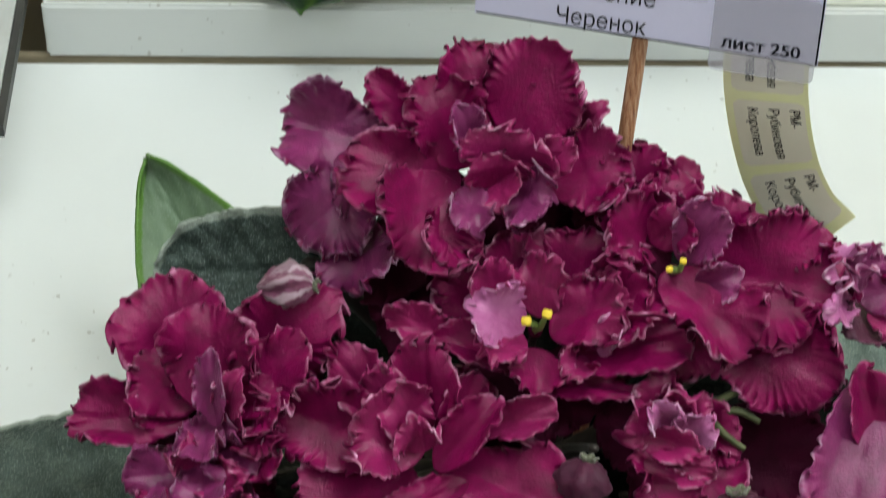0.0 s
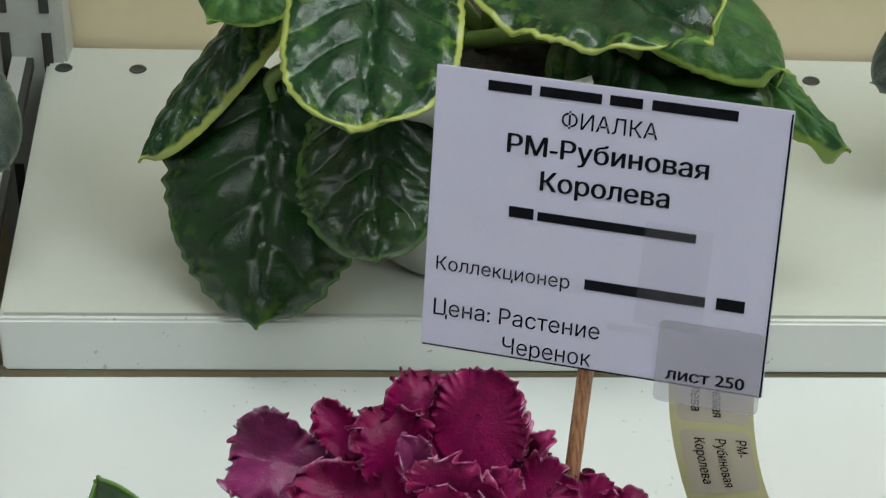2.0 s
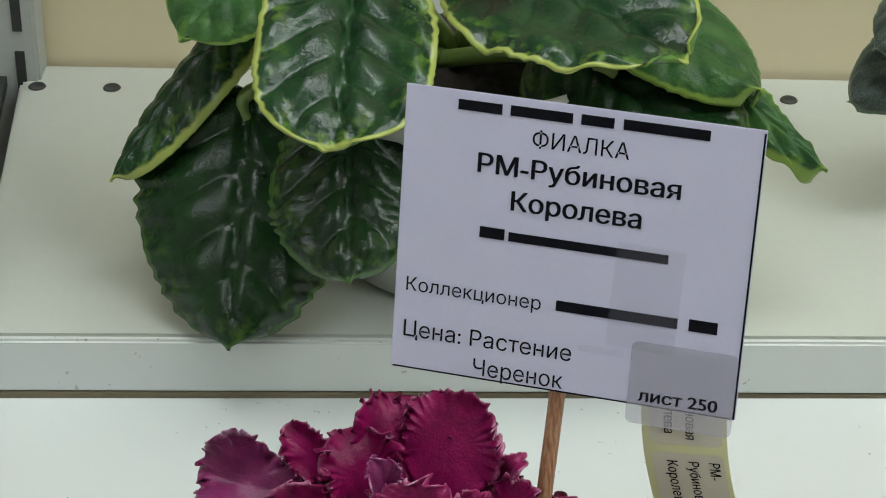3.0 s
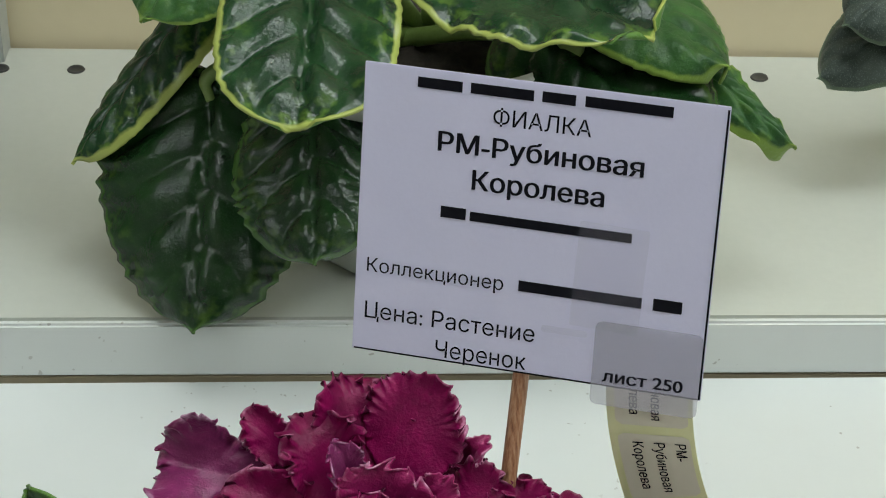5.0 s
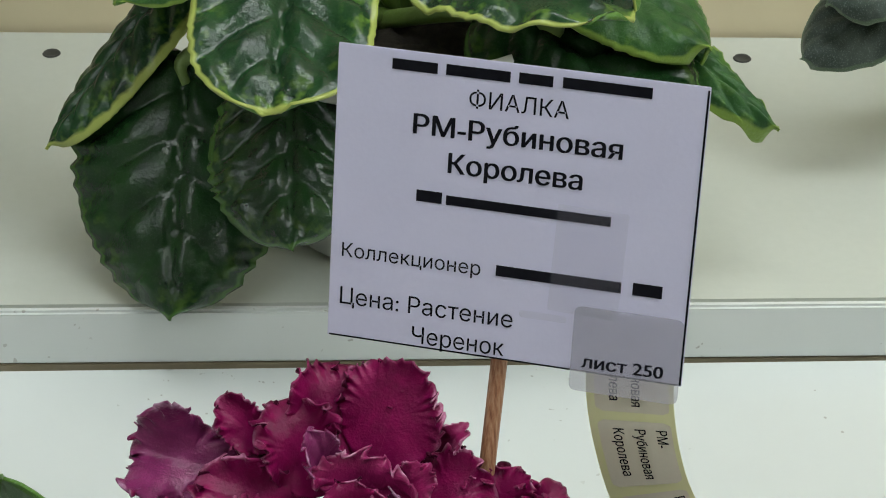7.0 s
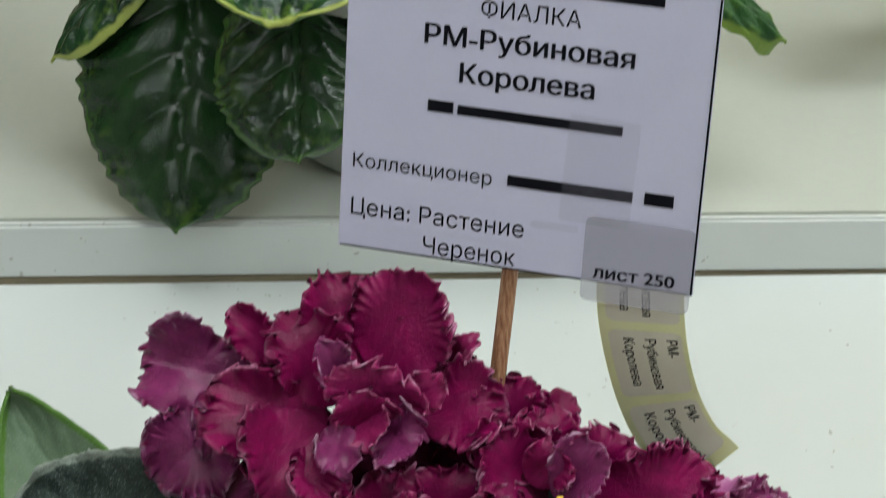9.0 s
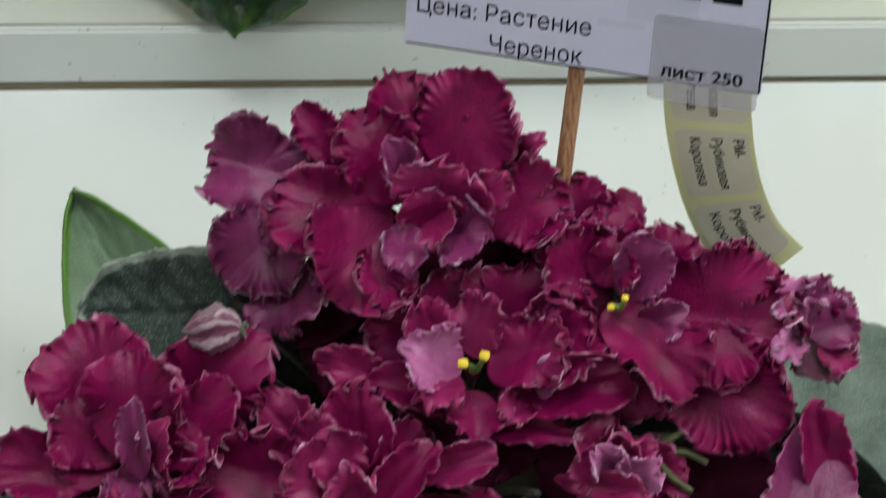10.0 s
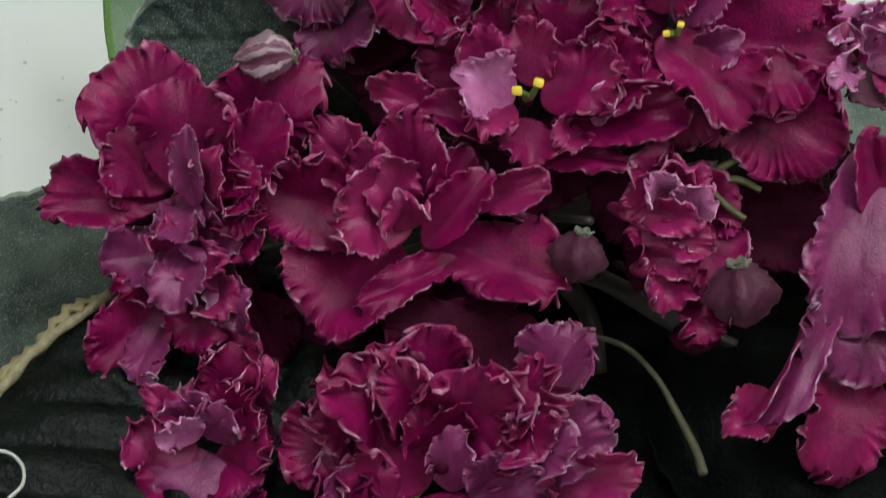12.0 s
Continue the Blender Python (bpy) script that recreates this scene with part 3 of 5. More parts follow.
wall_shelf(-0.147, 0.75, "white sheet-steel wall shelf with punched holes and a front lip")
wall_shelf(-0.75, -0.170, "white sheet-steel wall shelf beyond the bracket gap")

upright = empty("slotted_upright", (-0.1665, 0.284, -1.0), "grey steel slotted upright against the beige wall", "upright")
part("channel", boxed(-0.0135, -0.004, 0, 0.0135, 0.0095, 2.6, bevel=0.001), STEEL, upright)
# dark plates paint the shade inside the slots
for i in range(30):
    for sx in (-0.0065, 0.0075):
        slot = part("slot", boxed(sx - 0.0016, -0.0046, 0.57 + 0.0255 * i, sx + 0.0016, -0.0039, 0.588 + 0.0255 * i), DARK, upright)

bracket = empty("shelf_bracket", (0, 0, 0), "grey steel bracket bar hooked into the upright", "bracket")
# one bar in two tones: a darker side and a lighter top edge
for name, x, w, z0, z1, m, label in (("arm", -0.1535, 0.0022, 0.0850, 0.0885, DARK, "darker side of the bar"), ("arm_edge", -0.1585, 0.0049, 0.0850, 0.0889, STEEL, "lighter top edge of the bar")):
    bm = bmesh.new()
    rings = []
    for z in (z0, z1):
        rings.append([bm.verts.new((end_x(x + dx, y), y, z)) for dx, y in ((0, 0.070), (w, 0.070), (w, 0.281), (0, 0.281))])
    bm.faces.new(rings[0][::-1])
    bm.faces.new(rings[1])
    for k in range(4):
        bm.faces.new((rings[0][k], rings[0][(k + 1) % 4], rings[1][(k + 1) % 4], rings[1][k]))
    part(name, bm, m, bracket, label)


def table_z(y):
    """The display board slopes gently towards the customer."""
    return 0.0682 + 0.15 * (y - 0.1285)


table = empty("display_table", (0, -0.1, -1.0), "white laminate display board sloping gently in front of the shelf", "table")
bm = bmesh.new()
corners = ((-0.9, -0.32), (0.9, -0.32), (0.9, 0.1285 + 0.028 * 1.047), (-0.9, 0.1285 - 0.028 * 0.753))
for drop in (-0.025, 0.0):
    for x, y in corners:
        bm.verts.new((x, y + 0.1, table_z(y) + drop + 1.0))
bm.verts.ensure_lookup_table()
v = bm.verts
for f in ((3, 2, 1, 0), (4, 5, 6, 7), (0, 1, 5, 4), (1, 2, 6, 5), (2, 3, 7, 6), (3, 0, 4, 7)):
    bm.faces.new([v[i] for i in f])
bmesh.ops.bevel(bm, geom=bm.edges[:], offset=0.001, segments=2, affect="EDGES")
part("tabletop", bm, TABLE_WHITE, table)
strip = slab(-0.9, 0.9, 0, 0.0600, 0.0694, SEAM, "back_strip", table, 0.0004, 0.003, 0.0003)
tagged(strip, "brown edge strip along the board's back")
strip.location = (0, 0.1, 1.0)
part("base_panel", boxed(-0.85, -0.15, 0.0, 0.85, 0.20, 0.955), TABLE_WHITE, table)

# a shelf added out of sight, to shade the shelf and the back panel
shade_shelf = empty("added_shade_shelf", (0, 0, 0.72), "unseen white shelf added above the plants to cast shade", "shelf", "wall shelves")
part("shelf_pan", boxed(-0.75, 0.105, 0, 0.05, 0.292, 0.004, bevel=0.001), SHELF_SHADED, shade_shelf)
part("front_lip", boxed(-0.75, 0.1015, -0.015, 0.05, 0.1045, 0.005, bevel=0.0008), SHELF_SHADED, shade_shelf)


# ---------------------------------------------------------------- pots
def flower_pot(place, r_top, r_foot, h, material, label):
    pot = empty("flower_pot", place, label, "pot", "flower pots")
    prof = [(0.0, 0.0), (r_foot - 0.002, 0.0), (r_foot, 0.002), (r_top - 0.002, h - 0.012), (r_top + 0.0015, h - 0.011), (r_top + 0.002, h - 0.001), (r_top, h),
            (r_top - 0.0015, h - 0.001), (r_top - 0.004, h - 0.014), (r_foot - 0.002, 0.003), (0.0, 0.003)]
    part("body", lathe(prof), material, pot, "", True)
    bm = lathe([(r_top - 0.0045, h - 0.020), (r_top * 0.6, h - 0.012), (r_top * 0.3, h - 0.009), (0.0, h - 0.008)], 40)
    rng = random.Random(4)
    for q in bm.verts:
        q.co.z += rng.uniform(-0.0015, 0.0015)
    part("soil", bm, SOIL, pot, "dark potting soil", True)
    return pot


flower_pot((-0.012, 0.186, 0.0870), 0.050, 0.037, 0.072, POT_CLEAR, "milky plastic pot on the white shelf")
main_pot = flower_pot((-0.015, -0.045, table_z(-0.045) + 0.0003), 0.030, 0.026, 0.032, POT_DARK, "dark plastic pot hidden under the violet's leaves")
main_pot.rotation_euler.x = math.atan(0.15)
flower_pot((-0.225, 0.19, 0.0870), 0.045, 0.034, 0.066, POT_CLEAR, "milky plastic pot on the neighbouring shelf")
flower_pot((0.195, 0.230, 0.0870), 0.040, 0.030, 0.050, POT_CLEAR, "milky plastic pot beside the shelf's back")

# ---------------------------------------------------------------- the variegated violet on the shelf
crown = (-0.012, 0.186, 0.148)
back_plant = empty("variegated_violet", (-0.012, 0.186, 0.146), "green African violet with lime-edged variegated leaves", "plant", "potted violets")
GR, VA, LI = (LEAF_GREEN, LEAF_PALE), (LEAF_VAR, LEAF_PALE), (LEAF_LIME, LEAF_PALE)
leaf(back_plant, (-0.0700, 0.168, 0.1455), (-0.0735, 0.123, 0.0935), (-0.1, -0.75, 0.6), 0.060, GR, "large dark green quilted leaf", crown, side=0.10, bend=0.06, quilt=0.0024, veins=5, teeth=0.04, shape=0.82, full=2.1, point=0.05, wave=0.0012, nv=110, notches=15)
leaf(back_plant, (-0.0415, 0.152, 0.153), (-0.0393, 0.109, 0.125), (0, -0.7, 0.7), 0.043, GR, "dark green quilted leaf", crown, side=0.10, bend=0.10, quilt=0.0022, veins=5, shape=0.95, teeth=0.035, wave=0.0008, nv=110, notches=15)
leaf(back_plant, (-0.0735, 0.182, 0.162), (-0.1069, 0.155, 0.127), (-0.62, -0.35, 0.75), 0.028, VA, "lime-edged drooping leaf", crown, side=0.16, bend=0.05, radius=0.003, quilt=0.0016, shape=0.8)
leaf(back_plant, (-0.0390, 0.156, 0.190), (-0.0415, 0.100, 0.1668), (0, -0.45, 0.9), 0.048, VA, "round leaf with a cream-lime margin", crown, side=-0.07, bend=0.12, quilt=0.0030, veins=5, shape=1.2, full=2.2, point=0.0, wave=0.0006)
leaf(back_plant, (-0.0050, 0.160, 0.196), (0.0420, 0.113, 0.1880), (-0.1, -0.35, 0.95), 0.058, VA, "broad leaf with a wavy lime margin", crown, side=-0.02, bend=0.10, quilt=0.0024, veins=5, wave=0.0014, shape=0.8)
leaf(back_plant, (0.0230, 0.185, 0.182), (0.0650, 0.141, 0.1655), (0.35, -0.3, 0.9), 0.046, LI, "mid green toothed leaf", crown, side=0.16, bend=0.10, quilt=0.0018, teeth=0.03)
leaf(back_plant, (0.0150, 0.165, 0.166), (0.0590, 0.122, 0.148), (0.1, -0.5, 0.85), 0.050, GR, "dark green leaf", crown, side=0.08, bend=0.10)
leaf(back_plant, (0.0400, 0.170, 0.166), (0.0840, 0.142, 0.1415), (0.3, -0.55, 0.75), 0.018, LI, "narrow folded leaf with a curled tip", crown, side=0.28, bend=0.16, wave=0.0022, teeth=0.06)
leaf(back_plant, (-0.0560, 0.178, 0.195), (-0.0850, 0.152, 0.172), (-0.3, -0.5, 0.8), 0.046, LI, "small green quilted leaf", crown, side=0.05, bend=0.08)
for a, b in (((-0.012, 0.186, 0.150), (0.05, 0.155, 0.158)), ((-0.02, 0.180, 0.150), (0.03, 0.150, 0.163)), ((-0.02, 0.186, 0.150), (-0.06, 0.17, 0.165))):
    st = part("leaf_stalk", tube([a, ((a[0] + b[0]) / 2, (a[1] + b[1]) / 2, (a[2] + b[2]) / 2 + 0.004), b], [0.0028, 0.0024, 0.002]), STALK, back_plant, "pale green stalk", True)
    st.matrix_basis = Matrix.Translation(-back_plant.location)
bloom = Bloom(back_plant, (-0.003, 0.135, 0.200), (0.1, -0.6, 0.8), "small violet and white bloom", 1)
for k in range(5):
    a = 1.257 * k + 0.3
    bloom.petal((0, 0, 0), (8 * math.cos(a), 6.4 * math.sin(a), 4.8 * math.sin(a) + 1), 7, "v")

left_plant = empty("grey_leaved_violet", (-0.225, 0.19, 0.146), "grey-green velvety African violet on the neighbouring shelf", "plant", "potted violets")
GY = (LEAF_GREY, LEAF_PALE)
leaf(left_plant, (-0.182, 0.172, 0.164), (-0.1450, 0.146, 0.1285), (0.25, -0.7, 0.6), 0.036, GY, "", (-0.225, 0.19, 0.15), side=0.18, bend=0.12)
leaf(left_plant, (-0.2, 0.165, 0.17), (-0.185, 0.125, 0.135), (0.1, -0.7, 0.6), 0.045, GY, "", (-0.225, 0.19, 0.15))
# further leaves out of view, added to shade the shelf's left part
for turn in range(7):
    a = 0.9 * turn + 0.5
    out = Vector((math.cos(a), math.sin(a) * 0.8, 0))
    if out.x < 0.75:
        leaf(left_plant, Vector((-0.232, 0.185, 0.166)) + out * 0.02, Vector((-0.232, 0.182, 0.160)) + out * 0.075, (0, 0, 1), 0.048, GY, "", (-0.225, 0.19, 0.15), side=0.1, bend=0.15)
right_plant = empty("grey_leaved_violet", (0.185, 0.225, 0.13), "grey-green velvety African violet near the wall", "plant", "potted violets")
leaf(right_plant, (0.148, 0.222, 0.154), (0.1035, 0.198, 0.1315), (-0.3, -0.7, 0.6), 0.030, GY, "", (0.185, 0.225, 0.14), side=0.2, bend=0.1, wave=0.001)
leaf(right_plant, (0.154, 0.215, 0.172), (0.1085, 0.196, 0.1500), (-0.2, -0.6, 0.7), 0.036, GY, "", (0.185, 0.225, 0.14), side=0.15, bend=0.1, wave=0.001)

# ---------------------------------------------------------------- the ruby violet
heart = (-0.015, -0.045, 0.078)
violet = empty("ruby_violet", (-0.015, -0.045, 0.075), "African violet with ruffled ruby-red double blooms and dark leaves", "plant", "potted violets")
DK = (LEAF_DARK, LEAF_PALE)
leaf(violet, (-0.0760, -0.002, 0.076), (-0.1015, 0.0335, 0.1050), (0.15, -0.8, 0.55), 0.036, (LEAF_PALE, LEAF_DARK), "upturned leaf showing its pale green underside", heart, STALK_DARK, side=-0.10, bend=-0.08, quilt=0.0008, teeth=0.012, shape=0.55, full=1.5)
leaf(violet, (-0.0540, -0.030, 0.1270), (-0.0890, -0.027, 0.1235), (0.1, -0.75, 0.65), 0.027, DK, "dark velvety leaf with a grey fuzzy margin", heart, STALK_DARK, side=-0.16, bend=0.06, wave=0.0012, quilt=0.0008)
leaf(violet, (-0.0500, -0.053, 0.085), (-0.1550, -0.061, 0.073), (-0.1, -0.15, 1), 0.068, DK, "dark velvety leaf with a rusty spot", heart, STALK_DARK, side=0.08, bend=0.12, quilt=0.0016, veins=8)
# the lower leaves wear the blooms' shade as their own colour
leaf(violet, (-0.0400, -0.062, 0.090), (-0.1080, -0.147, 0.079), (-0.1, -0.2, 1), 0.084, (LEAF_RIM, LEAF_PALE), "shade-darkened leaf with a scalloped tan margin", heart, STALK_DARK, side=0.04, bend=0.10, quilt=0.0030, veins=9, wave=0.0016, teeth=0.018, full=3.0, nv=190, notches=34)
leaf(violet, (0.0050, -0.058, 0.077), (0.0300, -0.165, 0.034), (0.05, -0.3, 1), 0.120, (LEAF_SHADED, LEAF_PALE), "broad dark leaf with shade in its colour", heart, STALK_DARK, side=0.10, bend=0.05, quilt=0.0018, veins=8)
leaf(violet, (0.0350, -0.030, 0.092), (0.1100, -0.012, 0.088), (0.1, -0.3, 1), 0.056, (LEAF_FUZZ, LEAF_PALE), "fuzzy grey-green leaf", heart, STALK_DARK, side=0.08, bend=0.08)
leaf(violet, (0.0250, -0.065, 0.080), (0.1150, -0.100, 0.070), (0.1, -0.3, 1), 0.080, (LEAF_SHADED, LEAF_PALE), "dark leaf with shade in its colour", heart, STALK_DARK, side=0.08, bend=0.10)
leaf(violet, (-0.0100, -0.045, 0.084), (0.0450, 0.010, 0.098), (0.1, -0.4, 0.9), 0.070, (LEAF_SHADED, LEAF_PALE), "added leaf under the blooms, coloured as in their shade", heart, STALK_DARK)
leaf(violet, (-0.0300, -0.045, 0.086), (-0.0450, 0.020, 0.098), (0, -0.4, 0.9), 0.066, (LEAF_SHADED, LEAF_PALE), "added leaf under the blooms, coloured as in their shade", heart, STALK_DARK)
leaf(violet, (0.0000, -0.050, 0.080), (0.0800, -0.050, 0.088), (0, -0.4, 0.9), 0.070, (LEAF_SHADED, LEAF_PALE), "added leaf under the blooms, coloured as in their shade", heart, STALK_DARK)
rib = part("fallen_stalk", tube([(0.0055, -0.0735, 0.0865), (0.0125, -0.0765, 0.0862), (0.0180, -0.0835, 0.0855), (0.0215, -0.0915, 0.0850), (0.0250, -0.1010, 0.0845), (0.0262, -0.1065, 0.084)], [0.0005, 0.0006, 0.0006, 0.0007, 0.0009, 0.001]), DRY_STALK, violet, "dry tan curved stalk", True)
rib.matrix_basis = Matrix.Translation(-violet.location)

curl = part("rolled_margin", tube([(-0.1157, -0.1054, 0.0925), (-0.1128, -0.0997, 0.0925), (-0.1108, -0.095, 0.0925), (-0.1086, -0.091, 0.0925), (-0.1067, -0.0866, 0.0925), (-0.1041, -0.0832, 0.0925), (-0.1018, -0.0799, 0.0925), (-0.0993, -0.0771, 0.0925), (-0.0968, -0.0747, 0.0925), (-0.0938, -0.0709, 0.0925), (-0.0905, -0.0675, 0.0925)], [0.0009, 0.0013] * 5 + [0.0009], 10), RIM_TAN, violet, "scalloped tan leaf margin rolled upward", True)
curl.matrix_basis = Matrix.Translation(-violet.location)
loop = part("bent_wire", tube([(-0.1112, -0.1104, 0.0922), (-0.1086, -0.1097, 0.0922), (-0.1058, -0.1107, 0.0922), (-0.1035, -0.1137, 0.0922), (-0.1031, -0.1177, 0.0922), (-0.1053, -0.1211, 0.0922)], [0.00038] * 6, 8), STEEL, violet, "thin pale wire loop resting on the leaf", True)
loop.matrix_basis = Matrix.Translation(-violet.location)
for pts in (((0.0260, -0.0610, 0.118), (0.0300, -0.0590, 0.1205), (0.0360, -0.0570, 0.1225)), ((0.0250, -0.0600, 0.119), (0.0300, -0.0640, 0.1155), (0.0345, -0.0660, 0.113)), ((0.0255, -0.0625, 0.116), (0.0320, -0.0605, 0.1185), (0.0375, -0.0620, 0.117))):
    st = part("green_stalk", tube(pts, [0.0010, 0.0008, 0.0006], 8), OLIVE_STALK, violet, "olive flower stalk", True)
    st.matrix_basis = Matrix.Translation(-violet.location)

# its blooms, petal by petal; wine petals behind also paint the gaps' shade
bloom = Bloom(violet, (-0.0210, -0.0335, 0.1534), (0.02, -0.72, 0.69), "topmost ruby double bloom", 0)
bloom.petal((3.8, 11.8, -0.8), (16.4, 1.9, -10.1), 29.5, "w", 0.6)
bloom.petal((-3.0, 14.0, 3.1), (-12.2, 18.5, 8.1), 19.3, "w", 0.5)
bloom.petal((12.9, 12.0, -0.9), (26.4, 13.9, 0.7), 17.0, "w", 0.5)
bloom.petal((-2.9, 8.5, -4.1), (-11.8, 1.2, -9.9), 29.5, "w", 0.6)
bloom.petal((3.9, 9.4, 3.9), (-3.0, 20.2, 22.6), 19.1, "r", 0.8)
bloom.petal((7.3, 8.7, 4.5), (14.3, 18.6, 23.4), 20.7, "r", 0.8)
bloom.petal((20.6, 10.6, 7.5), (25.2, 10.2, 14.2), 5.4, "o", 1.2)
bloom.petal((-11.9, 13.0, 6.6), (-24.1, 15.3, 15.2), 9.0, "r", 0.9)
bloom.petal((-1.6, 4.6, 2.0), (-12.2, 12.1, 17.3), 16.7, "r", 0.9)
bloom.petal((-3.8, 2.2, -0.5), (-28.3, -1.1, 5.4), 16.7, "r", 1)
bloom.petal((-3.7, 0.7, -0.6), (-17.5, -12.6, -6.9), 22.3, "r", 0.7)
bloom.petal((-4.8, -0.9, -3.7), (-6.5, -14.3, -10.4), 12.3, "r", 0.7)
bloom.petal((14.1, 4.2, -1.8), (30.7, 4.6, 3.9), 17.4, "r", 0.6)
bloom.petal((1.7, 3.9, -6.1), (7.5, -3.0, -13.4), 13.5, "w", 0.7)
bloom.petal((-0.9, 3.0, 4.6), (-4.1, 5.4, 17.4), 7.3, "l", 0.8)
bloom.petal((4.6, 1.7, 0.1), (7.9, 3.9, 12.5), 18.9, "o", 0.5)
bloom.petal((8.5, 0.6, 1.8), (19.2, 1.3, 10.9), 7.8, "o", 0.7)
bloom.petal((4.1, -0.7, 0.6), (3.1, -0.8, 9.2), 13.3, "r", 0.5)
bloom.petal((-0.9, -0.4, 1.0), (-2.1, -12.3, -1.2), 9.3, "l", 1.2)
bloom.petal((6.3, 0.9, 0.8), (13.1, -8.3, -0.4), 11.7, "l", 1)
bloom.petal((3.0, 0.8, 2.2), (7.6, -6.0, 2.2), 10.0, "o", 0.7)
bloom = Bloom(violet, (-0.0430, -0.0305, 0.1495), (-0.25, -0.66, 0.7), "bloom turned aside, its lilac petal backs showing", 0)
bloom.petal((0.8, 2.7, -10.0), (10.4, -9.8, -16.9), 21.8, "w", 0.6)
bloom.petal((2.9, 8.2, -2.6), (-8.8, 10.4, -4.6), 18.3, "w", 0.5)
bloom.petal((7.5, 10.6, 1.3), (-4.3, 17.2, 3.3), 17.1, "w", 0.5)
bloom.petal((2.7, 8.3, 6.0), (-20.6, 12.8, 7.6), 16.4, "l", 1.2)
bloom.petal((-0.5, 4.0, 2.2), (-15.3, -7.0, -7.8), 18.6, "l", 1)
bloom.petal((-3.3, -1.3, -6.7), (-0.9, -16.1, -14.1), 15.9, "l", 0.8)
bloom.petal((0.1, 2.2, 0.7), (-8.6, 0.7, 3.3), 13.5, "l", 1)
bloom = Bloom(violet, (0.0143, -0.0290, 0.1500), (0.15, -0.7, 0.7), "half-hidden ruby bloom", 0)
bloom.petal((-5.3, 4.1, -6.2), (-8.6, -3.5, -11.7), 19.4, "w", 0.5)
bloom.petal((-2.0, 0.6, -3.2), (-3.4, 5.9, 8.1), 13.0, "r", 0.9)
bloom.petal((1.4, 0.3, -4.3), (7.3, 3.5, 4.8), 13.0, "r", 1)
bloom.petal((0.7, -2.6, -4.2), (8.3, -3.5, 0.4), 11.3, "r", 1)
bloom.petal((-1.0, -4.8, -4.6), (-11.0, -6.0, 3.5), 11.2, "r", 0.9)
bloom.petal((-1.0, -4.0, -2.3), (2.0, -4.3, 5.3), 7.8, "o", 1.1)
bloom.petal((-2.0, -2.6, -5.0), (0.6, -10.1, -7.3), 13.5, "r", 0.9)
bloom = Bloom(violet, (0.0187, -0.0439, 0.1413), (0.1, -0.7, 0.7), "wide open ruby bloom with yellow anthers", 2, 0.7)
bloom.petal((1.9, 4.6, -8.4), (11.0, -5.7, -18.7), 24.9, "w", 0.5)
bloom.petal((-0.5, 4.5, -6.8), (-9.5, -1.0, -9.6), 18.1, "w", 0.6)
bloom.petal((6.0, 6.0, -0.6), (12.2, 11.9, 11.6), 16.9, "r", 0.7)
bloom.petal((17.3, 6.1, -2.0), (29.1, 10.2, 6.1), 12.4, "r", 1.2)
bloom.petal((4.8, 2.7, -2.2), (34.0, -0.6, -2.6), 26.3, "r", 0.8)
bloom.petal((6.6, -1.1, -7.7), (33.6, -14.0, -17.3), 23.6, "r", 0.8)
bloom.petal((-1.9, 4.5, 0.5), (-14.7, 6.3, 11.2), 12.9, "r", 1)
bloom.petal((-0.8, 7.8, 2.2), (-2.2, 13.8, 14.2), 12.9, "r", 1)
bloom.petal((-0.8, 1.9, -2.3), (-10.4, 5.0, 5.1), 11.2, "w", 1)
bloom.petal((1.2, 1.7, 1.5), (10.6, 4.9, 13.3), 10.6, "l", 0.5)
bloom.petal((-2.1, -0.5, -0.2), (16.4, -14.6, -8.4), 15.5, "r", 0.9)
bloom.petal((4.6, -2.7, -1.9), (13.1, -4.6, 3.5), 7.8, "l", 1)
bloom.petal((0.4, -4.0, -8.3), (6.9, -15.8, -15.3), 12.3, "r", 0.8)
bloom.petal((-4.3, 4.4, 3.6), (3.1, 5.0, 10.3), 10.0, "r", 0.9)
bloom = Bloom(violet, (-0.0088, -0.0521, 0.1317), (0.02, -0.58, 0.81), "central ruby double bloom with yellow anthers", 2)
bloom.petal((1.3, 3.0, -10.2), (12.7, -7.9, -18.2), 24.9, "w", 0.6)
bloom.petal((-12.5, 17.4, -2.0), (-34.0, 9.3, -7.3), 26.3, "w", 0.5)
bloom.petal((-8.0, 21.4, 0.7), (-21.9, 25.8, 4.3), 23.0, "w", 0.5)
bloom.petal((6.9, 19.8, -0.7), (7.9, 31.4, 7.5), 25.2, "w", 0.5)
bloom.petal((-3.2, 2.9, -10.1), (-12.1, -2.9, -14.1), 22.6, "w", 0.6)
bloom.petal((-7.9, 15.0, -1.3), (-21.6, 15.7, -0.6), 18.2, "w", 0.6)
bloom.petal((-6.6, 5.8, -0.6), (-20.5, 9.1, 8.2), 13.5, "r", 0.7)
bloom.petal((-3.8, 7.7, 0.7), (-5.7, 16.0, 12.8), 12.9, "r", 0.8)
bloom.petal((6.8, 9.1, 2.7), (7.2, 16.6, 14.2), 16.3, "r", 0.6)
bloom.petal((7.9, 5.4, -0.0), (22.7, 10.6, 10.7), 12.9, "r", 1)
bloom.petal((3.5, 1.7, -1.3), (25.6, 3.7, 7.0), 16.7, "r", 0.9)
bloom.petal((4.7, -3.3, -4.9), (33.0, -1.0, 0.9), 10.6, "r", 0.6)
bloom.petal((-0.9, -1.6, -3.6), (1.6, -12.4, -6.5), 11.7, "r", 0.7)
